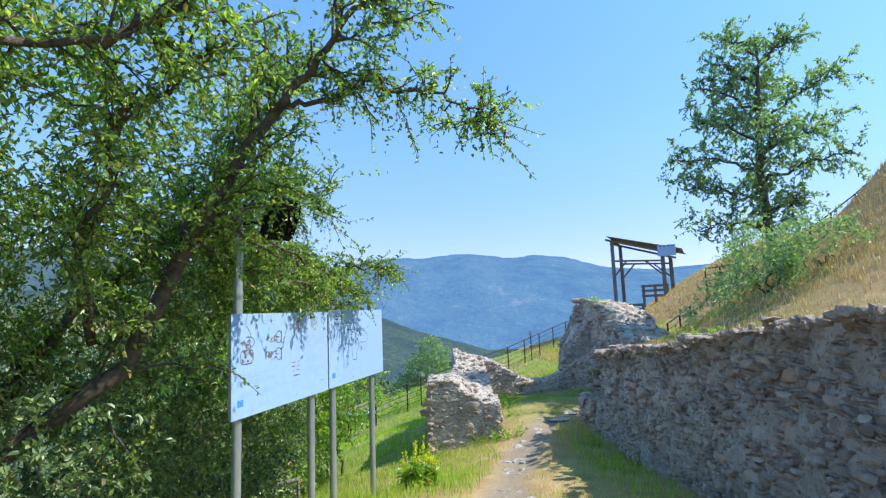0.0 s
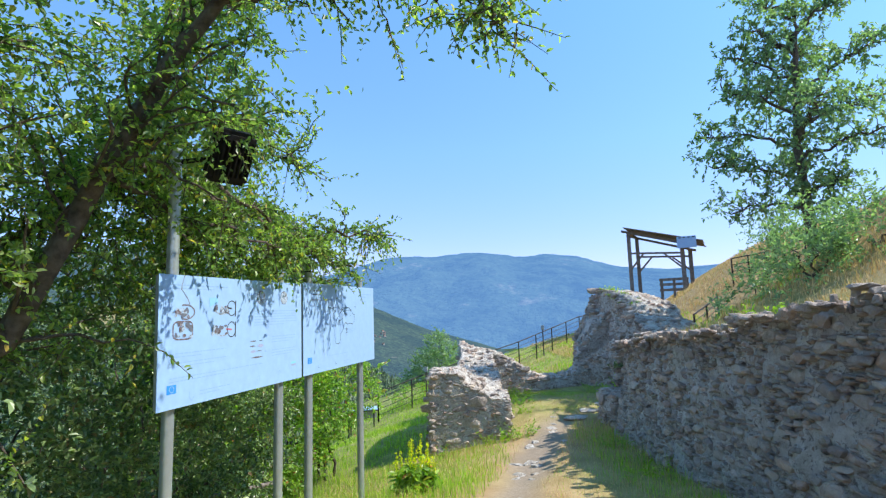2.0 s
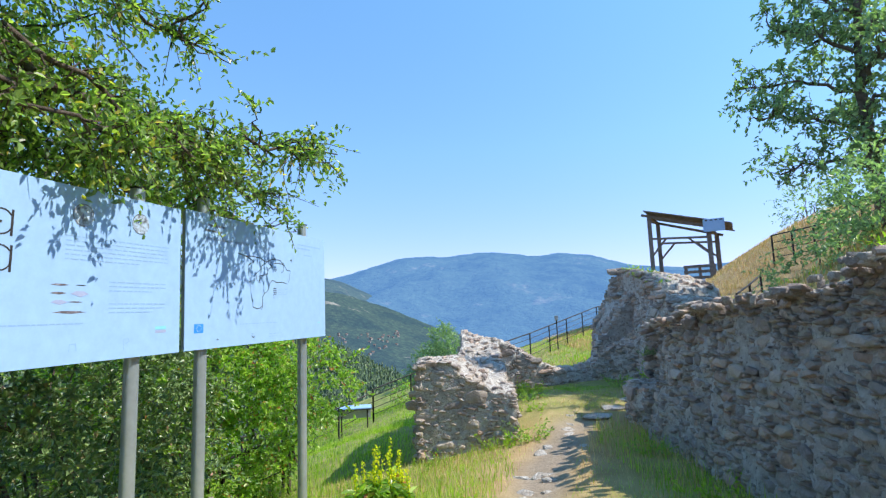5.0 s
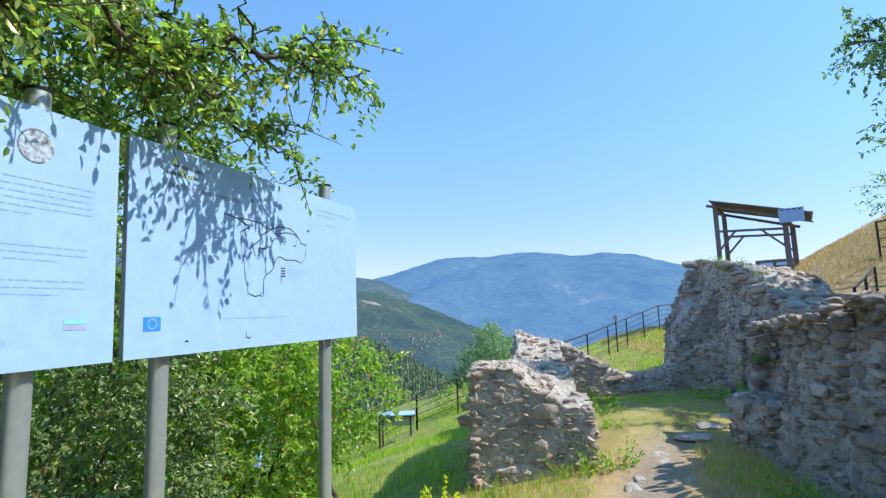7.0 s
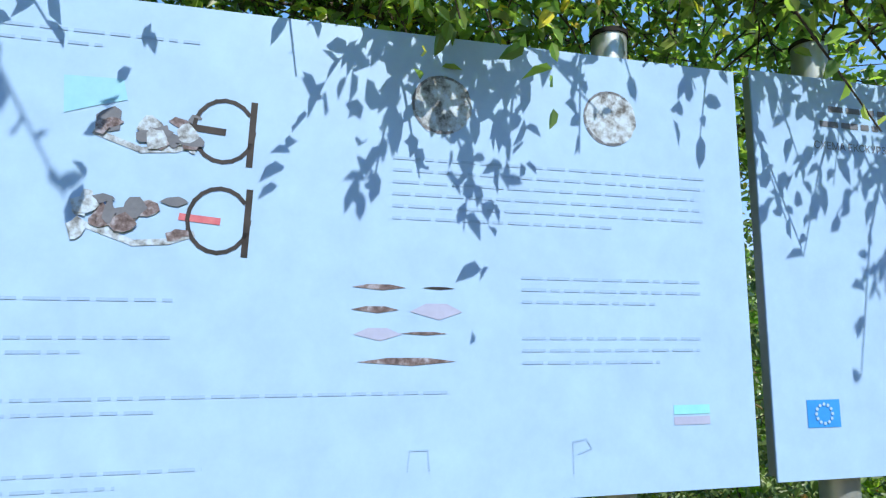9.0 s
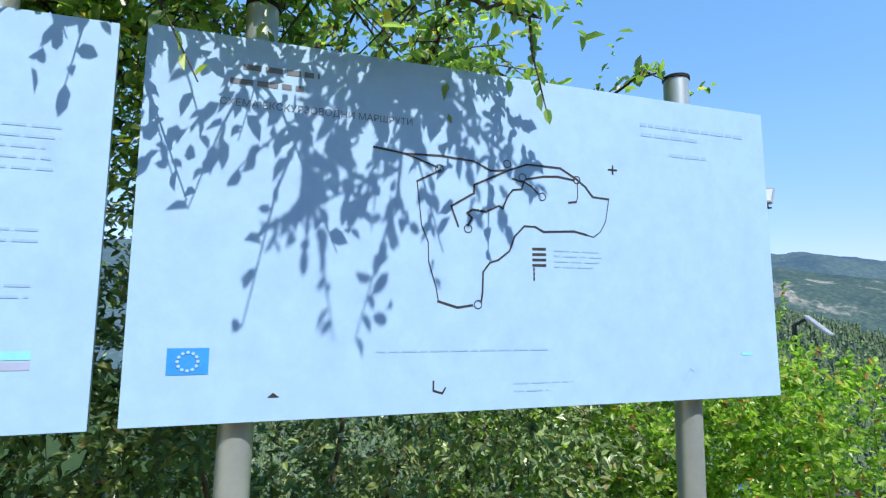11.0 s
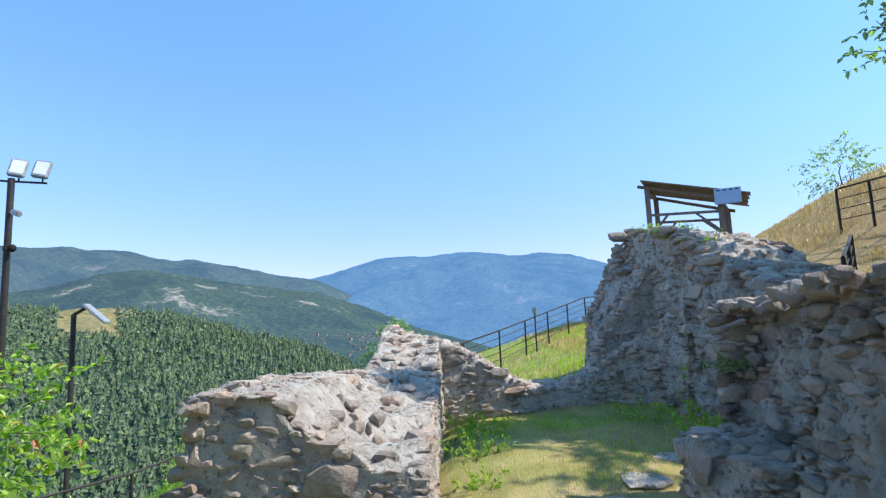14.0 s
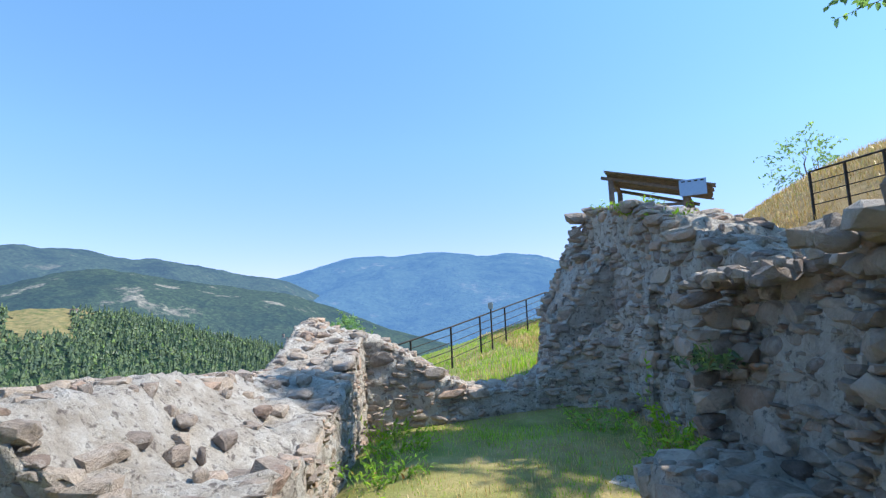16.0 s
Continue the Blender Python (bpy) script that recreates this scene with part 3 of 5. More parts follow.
def right_front(s):
    u = -5 + 18.9 * s
    return u, 3.13 + 0.5 * float(step(12.2, 12.7, u)) + 0.08 * noise.noise((u * 0.9, 3.3, 0))


slab("wall_right", "long rough rubble stone retaining wall with grey mortar", right_front, lambda s: (-5 + 18.9 * s, 4.35), right_top, 190, 0.1, 0.2, ("front", "end"), seed=3, crown=0.8, proud=0.95, grow=lambda s: 1 + 0.15 * float(step(13.5, 17.5, s)), end_size=1.2)
slab("wall_gate_ledge", "low broken stone ledge beside the gateway", lambda s: (12.35 + 1.35 * s, 3.17 + 0.05 * math.sin(s * 7)), lambda s: (12.35 + 1.4 * s, 3.95), lambda s, b: 0.56 + wob(s * 3, 4, 0.05) - 0.08 * (s > 0.85),
     24, 0.13, 0.03, ("front", "start", "end"), 0.8, seed=5)


def left_top(s, b):
    """The crown of the wall on the path's left, high on its outer side, broken away towards the gate."""
    u, v = 13 + 7 * s, 1.22 - 1.72 * b + 0.72 * b * float(step(15.6, 17.6, 13 + 7 * s))
    outer = np.interp(u, [13, 14.6, 16, 17.2, 17.9, 18.7, 19.5, 20], [1.04, 1.02, 0.9, 0.84, 1.22, 1.42, 1.5, 1.35])
    inner = np.interp(u, [13, 13.3, 14.3, 15.6, 16.9, 17.8, 18.4, 20], [0.42, 0.55, 0.5, 0.6, 0.84, 1.08, 1.25, 1.1])
    k = float(np.interp(v, [-0.45, 0.15, 0.45, 0.85, 1.22], [1.0, 1.02, 0.55, 0.08, 0.0]))
    return float(inner + (outer - inner) * k) + wob(u + 3 * b, 7, 0.06)


def left_back(s):
    u = 13 + 7 * s
    return u, -0.5 + 0.72 * float(step(15.6, 17.6, u)) + 0.05 * noise.noise((s * 9, 5, 1))


slab("wall_left", "thick sunlit rubble wall with a broken sloping top", lambda s: (13 + 7 * s, 1.22 + 0.05 * noise.noise((s * 9, 1, 1))), left_back, left_top,
     110, 0.14, 0.02, ("front", "back", "start", "end"), 0.5, seed=8, end_size=0.95, proud=0.5)


def back_line(s, inset=0.0):
    """The curved wall at the back of the court, turning into the tower's side."""
    if s < 0.62:
        return 18.05 + inset, 1.2 + 2.6 * s / 0.62
    w = (s - 0.62) / 0.38 * math.pi / 2
    return 16.9 + (1.15 + inset) * math.cos(w), 3.8 + (0.85 + inset) * math.sin(w)


def back_top(s, b):
    return float(np.interp(s, [0, 0.12, 0.24, 0.34, 0.47, 0.57, 0.66, 0.74, 0.86, 1.0], [1.2, 0.95, 0.62, 0.4, 0.36, 0.5, 0.8, 1.0, 1.35, 1.7])) + wob(s * 5 + b, 11, 0.05)


slab("wall_back", "low curved rubble wall dipping in the middle", back_line, lambda s: back_line(s, 0.85), back_top, 70, 0.13, 0.03, ("front",), seed=12)


def tower_front(s):
    u = 14.7 + 5.0 * s
    return u, 4.7 - 0.05 * float(step(17.4, 20.0, u)) + 0.06 * noise.noise((u, 8, 0))


def tower_top(s, b):
    u = 14.7 + 5.0 * s
    return float(np.interp(u, [15.0, 15.3, 15.6, 15.9, 16.5, 16.7, 17.5, 19, 20.2], [1.8, 1.9, 2.05, 2.15, 2.22, 2.45, 2.76, 3.02, 3.08])) + wob(u + b, 14, 0.07) - 0.25 * b


slab("wall_tower", "tall ruined rubble tower wall with grass on its top", tower_front, lambda s: (14.7 + 5.0 * s, 6.4), tower_top, 80, 0.15, 0.07, ("front", "start", "end"), seed=15)
slab("wall_tower_foot", "spreading rubble foot of the ruined tower", lambda s: (18.3 + 2.4 * s, 3.75 + 0.5 * s * s), lambda s: (18.3 + 2.4 * s, 5.0), lambda s, b: 0.95 + 0.45 * s + 1.5 * b + wob(s * 3 + b, 16, 0.07),
     36, 0.15, 0.12, ("front", "start", "end"), seed=17)

# ---- plants ----
def leaf_cloud(name, points, dirs, size, rng, width=0.5, droop=0.25):
    """Folded pointed leaves at points, each along its own direction."""
    n = len(points)
    d = dirs + rng.normal(0, 0.45, (n, 3)) - np.array([0, 0, droop])
    d /= np.linalg.norm(d, axis=1)[:, None]
    up = rng.normal(0, 0.55, (n, 3)) + np.array([0, 0, 1.0])
    s = np.cross(d, up)
    s /= np.linalg.norm(s, axis=1)[:, None] + 1e-6
    nn = np.cross(s, d)
    L = (size * rng.uniform(0.65, 1.25, n))[:, None]
    w = L * width * 0.5
    p = points
    lo, hi = p + d * L * 0.26, p + d * L * 0.66
    v = np.stack([p, lo + s * w * 0.85 + nn * w * 0.4, hi + s * w * 0.8 + nn * w * 0.3, p + d * L - nn * L * 0.14, hi - s * w * 0.8 + nn * w * 0.3, lo - s * w * 0.85 + nn * w * 0.4], 1).reshape(-1, 3)
    i = np.arange(n)[:, None] * 6
    f = np.concatenate([i + np.array(q) for q in ((0, 1, 2, 3), (0, 3, 4, 5))], 0)
    return arrays(name, v, f)


def spray(starts, dirs, lengths, rng, per_metre=34):
    """Twigs: leaf places and directions along bent lines, and the lines themselves."""
    pts, ds, lines = [], [], []
    for p, d, l in zip(starts, dirs, lengths):
        n = max(4, int(l * per_metre))
        t = (np.arange(n) + rng.random(n)) / n
        bend = rng.normal(0, 0.25, 3) - np.array([0, 0, 0.35])
        line = lambda q: p + d * (l * q)[:, None] + bend * (l * q * q)[:, None]
        pts.append(line(t))
        side = rng.normal(0, 1, (n, 3))
        ds.append(d * 0.7 + side * 0.75)
        lines.append(line(np.array([0.0, 0.5, 1.0])))
    return np.concatenate(pts), np.concatenate(ds), lines


def along_limbs(limbs, rng, spacing, reach, from_part=0.2, rise=0.2):
    """Starts, directions and lengths of twigs set along limbs."""
    starts, dirs, lengths = [], [], []
    for pts, radii in limbs:
        pts = np.array([list(p) for p in pts])
        seg = np.linalg.norm(np.diff(pts, axis=0), axis=1)
        cum = np.concatenate([[0], np.cumsum(seg)])
        n = int(cum[-1] / spacing)
        for q in rng.uniform(from_part, 1.0, n):
            s = q * cum[-1]
            p = np.array([np.interp(s, cum, pts[:, k]) for k in range(3)])
            k = min(len(seg) - 1, int(np.searchsorted(cum, s) - 1))
            t = (pts[k + 1] - pts[k]) / (seg[k] + 1e-6)
            d = t * 0.6 + rng.normal(0, 0.7, 3) + np.array([0, 0, rise])
            starts.append(p), dirs.append(d / np.linalg.norm(d)), lengths.append(reach * rng.uniform(0.5, 1.2))
    return np.array(starts), np.array(dirs), np.array(lengths)


def limb(points, r0, r1, rng, wiggle=0.05, steps=5):
    pts = [Vector(p) for p in points]
    out = []
    for a, b in zip(pts[:-1], pts[1:]):
        for k in range(steps):
            q = a.lerp(b, k / steps)
            out.append(q + (Vector(rng.normal(0, wiggle, 3)) if (k or out) else Vector()))
    out.append(pts[-1])
    return out, list(np.linspace(r0, r1, len(out)))


def sub_limbs(limbs, rng, every, length, r, rise=0.25, from_part=0.25):
    s, d, l = along_limbs(limbs, rng, every, length, from_part, rise)
    return [limb([p, p + v * q * 0.5, p + v * q + np.array([0, 0, -0.05 * q])], r, r * 0.35, rng, 0.02, 3) for p, v, q in zip(s, d, l)]


def tree_parts(parent, limbs, big, twig_lines, cloud, leaf_mat, bark=None):
    part("trunk", tubes("trunk", limbs[:1], 12), bark or BARK, parent)
    for one in limbs[1:big + 1]:
        part("branch", tubes("branch", [one], 8), bark or BARK, parent)
    tagged(part("twig_work", tubes("twig_work", [(p, r) for p, r in limbs[big + 1:]], 5), bark or BARK, parent), kind="stuff")
    tagged(part("twig_mass", tubes("twig_mass", [(t, [0.006, 0.004, 0.002]) for t in twig_lines], 3), bark or BARK, parent), kind="stuff")
    tagged(part("crown", cloud, leaf_mat, parent), kind="stuff")


def plum_tree():
    rng = np.random.default_rng(4)
    t = thing("plum_tree", "leaning fruit tree with dense green leaves overhanging the signboards", "tree")
    g = ground_at(-5.3, 2.9)
    main = limb([(-5.3, 2.9, g - 0.2), (-4.9, 3.3, 1.2), (-3.95, 4.0, 2.15), (-3.6, 4.26, 3.1), (-3.08, 4.35, 4.02), (-2.68, 4.37, 4.46), (-2.3, 4.4, 4.82), (-1.95, 4.36, 5.25)], 0.1, 0.025, rng, 0.02)
    big = [limb([(-2.68, 4.37, 4.46), (-2.25, 4.54, 4.57), (-1.84, 4.55, 4.74), (-1.34, 4.68, 4.56), (-0.93, 4.75, 4.36), (-0.65, 4.95, 4.05)], 0.03, 0.006, rng, 0.04),
           limb([(-3.6, 4.4, 3.4), (-3.75, 5.6, 3.4), (-3.7, 6.8, 3.25), (-3.1, 7.35, 3.18), (-2.7, 7.85, 3.26)], 0.04, 0.006, rng, 0.04),
           limb([(-3.7, 4.4, 3.3), (-4.0, 5.2, 4.0), (-4.0, 6.2, 4.3), (-3.6, 7.0, 4.1)], 0.045, 0.01, rng, 0.04),
           limb([(-4.9, 3.3, 1.5), (-4.8, 4.2, 2.6), (-4.6, 5.2, 3.5), (-4.4, 6.3, 3.9)], 0.06, 0.015, rng, 0.04),
           limb([(-4.9, 3.3, 1.5), (-4.7, 2.6, 3.0), (-4.2, 2.4, 4.4), (-3.4, 2.5, 5.3)], 0.07, 0.015, rng, 0.04),
           limb([(-4.2, 2.2, 3.95), (-3.16, 2.23, 4.07), (-2.76, 2.6, 4.23), (-2.45, 2.77, 4.43), (-2.2, 2.85, 4.75)], 0.035, 0.015, rng, 0.04),
           limb([(-4.2, 3.9, 2.35), (-3.6, 3.2, 3.3), (-3.0, 3.0, 4.0), (-2.5, 3.4, 4.6)], 0.04, 0.012, rng, 0.04),
           limb([(-3.7, 4.4, 3.3), (-3.4, 5.0, 3.05), (-3.2, 5.7, 2.95), (-3.2, 6.2, 2.85)], 0.025, 0.006, rng, 0.04),
           limb([(-3.6, 5.6, 3.5), (-3.35, 6.2, 3.15), (-3.2, 6.8, 2.95), (-3.15, 7.2, 2.85)], 0.02, 0.005, rng, 0.03),
           limb([(-3.7, 6.8, 3.25), (-3.45, 7.3, 3.0), (-3.28, 7.7, 2.8)], 0.02, 0.005, rng, 0.03),
           limb([(-4.6, 5.2, 3.5), (-4.6, 6.4, 3.2), (-4.3, 7.6, 2.9), (-4.0, 8.4, 2.7)], 0.04, 0.01, rng, 0.04),
           limb([(-1.95, 4.36, 5.25), (-1.7, 4.6, 5.6), (-1.3, 4.8, 5.8)], 0.03, 0.008, rng, 0.04),
           limb([(-3.08, 4.35, 4.02), (-3.4, 5.2, 5.0), (-3.3, 6.0, 5.8)], 0.04, 0.01, rng, 0.04)]
    subs = sub_limbs([main], rng, 0.16, 0.9, 0.016, 0.3, 0.4) + sub_limbs(big[:1], rng, 0.12, 0.36, 0.009, 0.35, 0.1) + sub_limbs(big[2:7] + big[10:], rng, 0.085, 0.62, 0.012, 0.2, 0.1) + sub_limbs(big[1:2], rng, 0.075, 0.32, 0.01, 0.4, 0.1) + sub_limbs(big[7:10], rng, 0.1, 0.2, 0.008, 0.3, 0.1)
    s, d, l = along_limbs(subs + big, rng, 0.065, 0.3, 0.15, 0.0)
    for c, r, n in (((-4.6, 3.3, 4.1), (1.3, 1.2, 1.2), 850), ((-4.9, 2.2, 3.4), (1.1, 1.1, 1.3), 800), ((-4.0, 5.5, 4.4), (0.8, 1.1, 0.8), 420), ((-3.5, 3.6, 5.6), (1.2, 1.2, 0.7), 150),
                    ((-4.5, 7.2, 3.2), (0.7, 1.2, 0.7), 380), ((-4.6, 5.4, 3.2), (0.7, 1.2, 0.9), 420), ((-4.15, 6.3, 3.0), (0.5, 1.0, 0.5), 300), ((-3.9, 4.6, 3.4), (0.5, 0.7, 0.6), 120), ((-2.85, 4.75, 3.75), (0.4, 0.4, 0.45), 70)):
        e = rng.normal(0, 1, (n, 3))
        e /= np.linalg.norm(e, axis=1)[:, None]
        s = np.concatenate([s, np.array(c) + e * np.array(r) * (rng.uniform(0.2, 1.0, n) ** 0.45 * np.array([1 + 0.45 * noise.noise(Vector(q * 2.5) + Vector(c)) for q in e]))[:, None]])
        d = np.concatenate([d, (e + rng.normal(0, 0.5, (n, 3))) * 0.7])
        l = np.concatenate([l, rng.uniform(0.15, 0.4, n)])
    pts, ds, lines = spray(s, d, l, rng, 46)
    tree_parts(t, [main] + big + subs, len(big), lines[::2], leaf_cloud("crown", pts, ds, 0.052, rng, 0.55), PLUM_LEAF)
    for k in range(26):
        q = pts[int(rng.integers(len(pts)))]
        bm = bmesh.new()
        bmesh.ops.create_icosphere(bm, subdivisions=2, radius=0.016, matrix=Matrix.Translation(q - np.array([0, 0, 0.03])))
        part("fruit", bm, FRUIT, t)


def bush(name, label, mounds, leaf_mat, size, count, seed, category="bush", stems=7, per_metre=40, reach=0.4, width=0.55, gaps=0.0):
    """A bush of leafy mounds (centre, radii): twigs set thickly over and inside them, on stems from the ground."""
    rng = np.random.default_rng(seed)
    t = thing(name, label, category)
    starts, dirs, limbs = [], [], []
    vol = np.array([r[0] * r[1] + r[1] * r[2] + r[0] * r[2] for _, r in mounds])
    for (c, r), share in zip(mounds, vol / vol.sum()):
        n = int(count * share)
        d = rng.normal(0, 1, (n, 3))
        d /= np.linalg.norm(d, axis=1)[:, None]
        lump = np.array([1 + 0.28 * noise.noise(Vector(q * 2.2) + Vector((seed, 0, 0))) + 0.2 * noise.noise(Vector(q * 5.0)) for q in d])
        f = rng.uniform(0.35, 1.0, n) ** 0.4 * lump
        starts.append(np.array(c) + d * np.array(r) * f[:, None])
        dirs.append(d + np.array([0, 0, 0.35]) + rng.normal(0, 0.45, (n, 3)))
        g = ground_at(c[0], c[1])
        for _ in range(max(1, int(stems * share) + 1)):
            e = np.array(c) + np.clip(rng.normal(0, 0.35, 3), -0.5, 0.5) * np.array(r)
            limbs.append(limb([(c[0] + rng.normal(0, 0.2), c[1] + rng.normal(0, 0.2), g - 0.1), (np.array(c) * 0.5 + e * 0.5) * np.array([1, 1, 0.5]) + np.array([0, 0, g * 0.5]), e], 0.035, 0.01, rng, 0.04))
    s, d = np.concatenate(starts), np.concatenate(dirs)
    d /= np.linalg.norm(d, axis=1)[:, None]
    keep = s[:, 2] > ground_z(s[:, 0], s[:, 1]) + 0.05
    if gaps:
        keep &= np.array([noise.noise(Vector(q) * 1.9) + 0.5 * noise.noise(Vector(q) * 4.5) for q in s]) > -0.35 + gaps * 0.3
    s, d = s[keep], d[keep]
    pts, ds, lines = spray(s, d, reach * rng.uniform(0.4, 1.1, len(s)), rng, per_metre)
    for one in limbs:
        part("stem", tubes("stem", [one], 6), BARK, t)
    tagged(part("twig_mass", tubes("twig_mass", [(q, [0.005, 0.0035, 0.002]) for q in lines[::4]], 3), BARK, t), kind="stuff")
    tagged(part("crown", leaf_cloud("crown", pts, ds, size, rng, width, 0.15), leaf_mat, t), kind="stuff")


def oak_tree():
    rng = np.random.default_rng(9)
    t = thing("oak_tree", "young oak tree with an airy crown on the slope", "tree")
    x, y = 5.2, 17.35
    low = ground_at(x, y)
    g = 4.1
    trunk = limb([(x + 0.06, y, low - 0.3), (x + 0.02, y, g + 0.8), (x - 0.05, y, g + 2.4), (x + 0.1, y, g + 4.2), (x + 0.2, y, g + 5.3), (x + 0.25, y, g + 6.1)], 0.15, 0.03, rng, 0.02)
    big = []
    for h, ang, L, up in ((0.7, 178, 2.3, 0.0), (1.1, 20, 1.6, 0.25), (1.4, 190, 2.9, 0.3), (1.7, 80, 2.0, 0.4), (1.9, 345, 2.6, 0.4), (2.3, 160, 3.0, 0.45), (2.5, 270, 2.1, 0.5), (2.8, 15, 2.9, 0.5),
                          (3.1, 195, 2.4, 0.65), (3.5, 120, 2.0, 0.7), (3.7, 340, 2.5, 0.7), (4.1, 175, 1.9, 0.85), (4.5, 60, 1.6, 0.9), (4.9, 185, 1.4, 1.0), (5.3, 350, 1.3, 1.1), (5.9, 150, 0.8, 1.4)):
        a = radians(ang)
        p = Vector((x + 0.02 * h, y, g + h))
        e = p + Vector((math.cos(a) * L * 0.82, math.sin(a) * L * 0.82, up * L * 0.6))
        big.append(limb([p, p.lerp(e, 0.5) + Vector((0, 0, 0.15)), e], 0.05, 0.015, rng, 0.06))
    subs = sub_limbs(big + [trunk], rng, 0.095, 0.7, 0.012, 0.3, 0.25)
    s, d, l = along_limbs(subs, rng, 0.17, 0.36, 0.3, 0.1)
    keep = s[:, 2] > g + 0.5
    s, d, l = s[keep], d[keep], l[keep]
    pts, ds, lines = spray(s, d, l, rng, 34)
    tree_parts(t, [trunk] + big + subs, len(big), lines[::2], leaf_cloud("crown", pts, ds, 0.115, rng, 0.6), OAK_LEAF)


plum_tree()
oak_tree()
bush("hedge", "tall dense dark green hedge of shrubs behind the signboards", [((-6.2, 2.2, 2.0), (1.9, 1.7, 2.6)), ((-6.6, 5.0, 1.9), (2.0, 2.2, 2.5)), ((-6.0, 7.6, 1.3), (1.6, 1.8, 2.3)), ((-4.9, 4.2, 0.9), (0.9, 1.6, 1.1)),
     ((-5.2, 6.4, 0.5), (0.9, 1.5, 1.0)), ((-5.9, 8.6, 0.2), (0.9, 1.2, 1.0)), ((-4.8, 1.2, 1.6), (1.3, 1.4, 1.9)), ((-7.5, 0.2, 2.6), (2.2, 2.2, 3.2)), ((-4.4, 2.9, 0.9), (0.9, 1.2, 1.3)), ((-7.5, 9.2, 0.8), (1.6, 1.8, 2.0))], HEDGE_LEAF, 0.066, 13500, 21, stems=40, per_metre=50, reach=0.42, gaps=0.7)
bush("wild_rose_bush", "bright green sunlit bush with reddening leaf tips", [((-6.9, 11.3, 0.2), (1.3, 1.4, 1.7)), ((-5.7, 12.0, 0.75), (0.9, 0.8, 0.75)), ((-7.6, 10.2, 0.4), (1.3, 1.4, 2.3)), ((-6.9, 12.2, 0.5), (0.8, 0.8, 1.7)), ((-8.4, 11.6, 0.3), (1.2, 1.2, 2.0))], BRIGHT_LEAF, 0.08, 5200, 22, stems=14, per_metre=44, reach=0.42, gaps=0.4)
bush("hill_shrub", "green shrub on the dry slope above the wall", [((x, y, ground_at(x, y) + h), r) for x, y, h, r in ((3.9, 13.9, 0.3, (0.9, 0.9, 0.9)), (3.1, 15.3, 0.4, (0.6, 0.8, 0.8)), (4.5, 15.2, 0.5, (0.9, 1.0, 0.9)), (5.0, 13.4, 0.3, (0.9, 0.9, 0.7)))], OAK_LEAF, 0.085, 2000, 23, stems=10, per_metre=24, reach=0.5, gaps=0.8)

# ---- signboards ----
def board(name, label, start, end, z0, z1, slant=0.0):
    """A white sheet on a steel frame; returns the thing and a function from (0..1 across, 0..1 up) to its face."""
    a, b = Vector((*start, 0)), Vector((*end, 0))
    side = (b - a).normalized()
    out = side.cross(Vector((0, 0, 1)))
    w, h = (b - a).length, z1 - z0
    m = Matrix((side, -out, Vector((0, 0, 1)))).transposed().to_4x4()
    m.translation = (a + b) / 2 + Vector((0, 0, (z0 + z1) / 2))
    t = tagged(new(name), label, "signboard")
    t.matrix_world = m @ pose(0, 0, 0, 0, slant, 0)
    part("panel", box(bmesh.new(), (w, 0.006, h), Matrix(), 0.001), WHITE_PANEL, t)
    for x in (-w / 2 + 0.02, w / 2 - 0.02):
        part("frame_rail", box(bmesh.new(), (0.03, 0.03, h - 0.02), Matrix.Translation((x, 0.0185, 0)), 0.003), GALVANISED, t)
    for z in (-h / 2 + 0.02, h / 2 - 0.02):
        part("frame_rail", box(bmesh.new(), (w - 0.08, 0.03, 0.03), Matrix.Translation((0, 0.0185, z)), 0.003), GALVANISED, t)
    return t, w, h


def stroke(t, pts, width, mat, w, h, name="print_line", lift=0.0042):
    """A printed line through points given in parts of the sheet's width and height."""
    bm = bmesh.new()
    for (x0, y0), (x1, y1) in zip(pts[:-1], pts[1:]):
        a, b = Vector((x0 * w - w / 2, y0 * h - h / 2)), Vector((x1 * w - w / 2, y1 * h - h / 2))
        d = (b - a).normalized()
        q = Vector((-d.y, d.x)) * width / 2
        e = d * width * 0.4
        bm.faces.new([bm.verts.new((p.x, -lift - 0.0002 * (len(bm.faces) % 2), p.y)) for p in (a - q - e, b - q + e, b + q + e, a + q - e)])
    return part(name, bm, mat, t)


def patch(t, outline, mat, w, h, name="print_patch", lift=0.0042, lump=0.0, seed=0):
    bm = bmesh.new()
    bm.faces.new([bm.verts.new((x * w - w / 2 + lump * noise.noise((k * 1.7, seed, 0)), -lift, y * h - h / 2 + lump * noise.noise((k * 1.7, seed, 9)))) for k, (x, y) in enumerate(outline)])
    bmesh.ops.triangulate(bm, faces=bm.faces[:])
    return part(name, bm, mat, t)


def disc(cx, cy, rx, ry, n=24):
    return [(cx + rx * math.cos(2 * math.pi * k / n), cy + ry * math.sin(2 * math.pi * k / n)) for k in range(n)]


def flag(t, x, y, w, h):
    patch(t, [(x, y), (x + 0.047, y), (x + 0.047, y + 0.064), (x, y + 0.064)], BLUE_INK, w, h, "printed_flag")
    for k in range(12):
        a = 2 * math.pi * k / 12
        patch(t, disc(x + 0.0235 + 0.0115 * math.cos(a), y + 0.032 + 0.022 * math.sin(a), 0.0022, 0.0042, 6), WHITE_PANEL, w, h, "star", 0.0062)


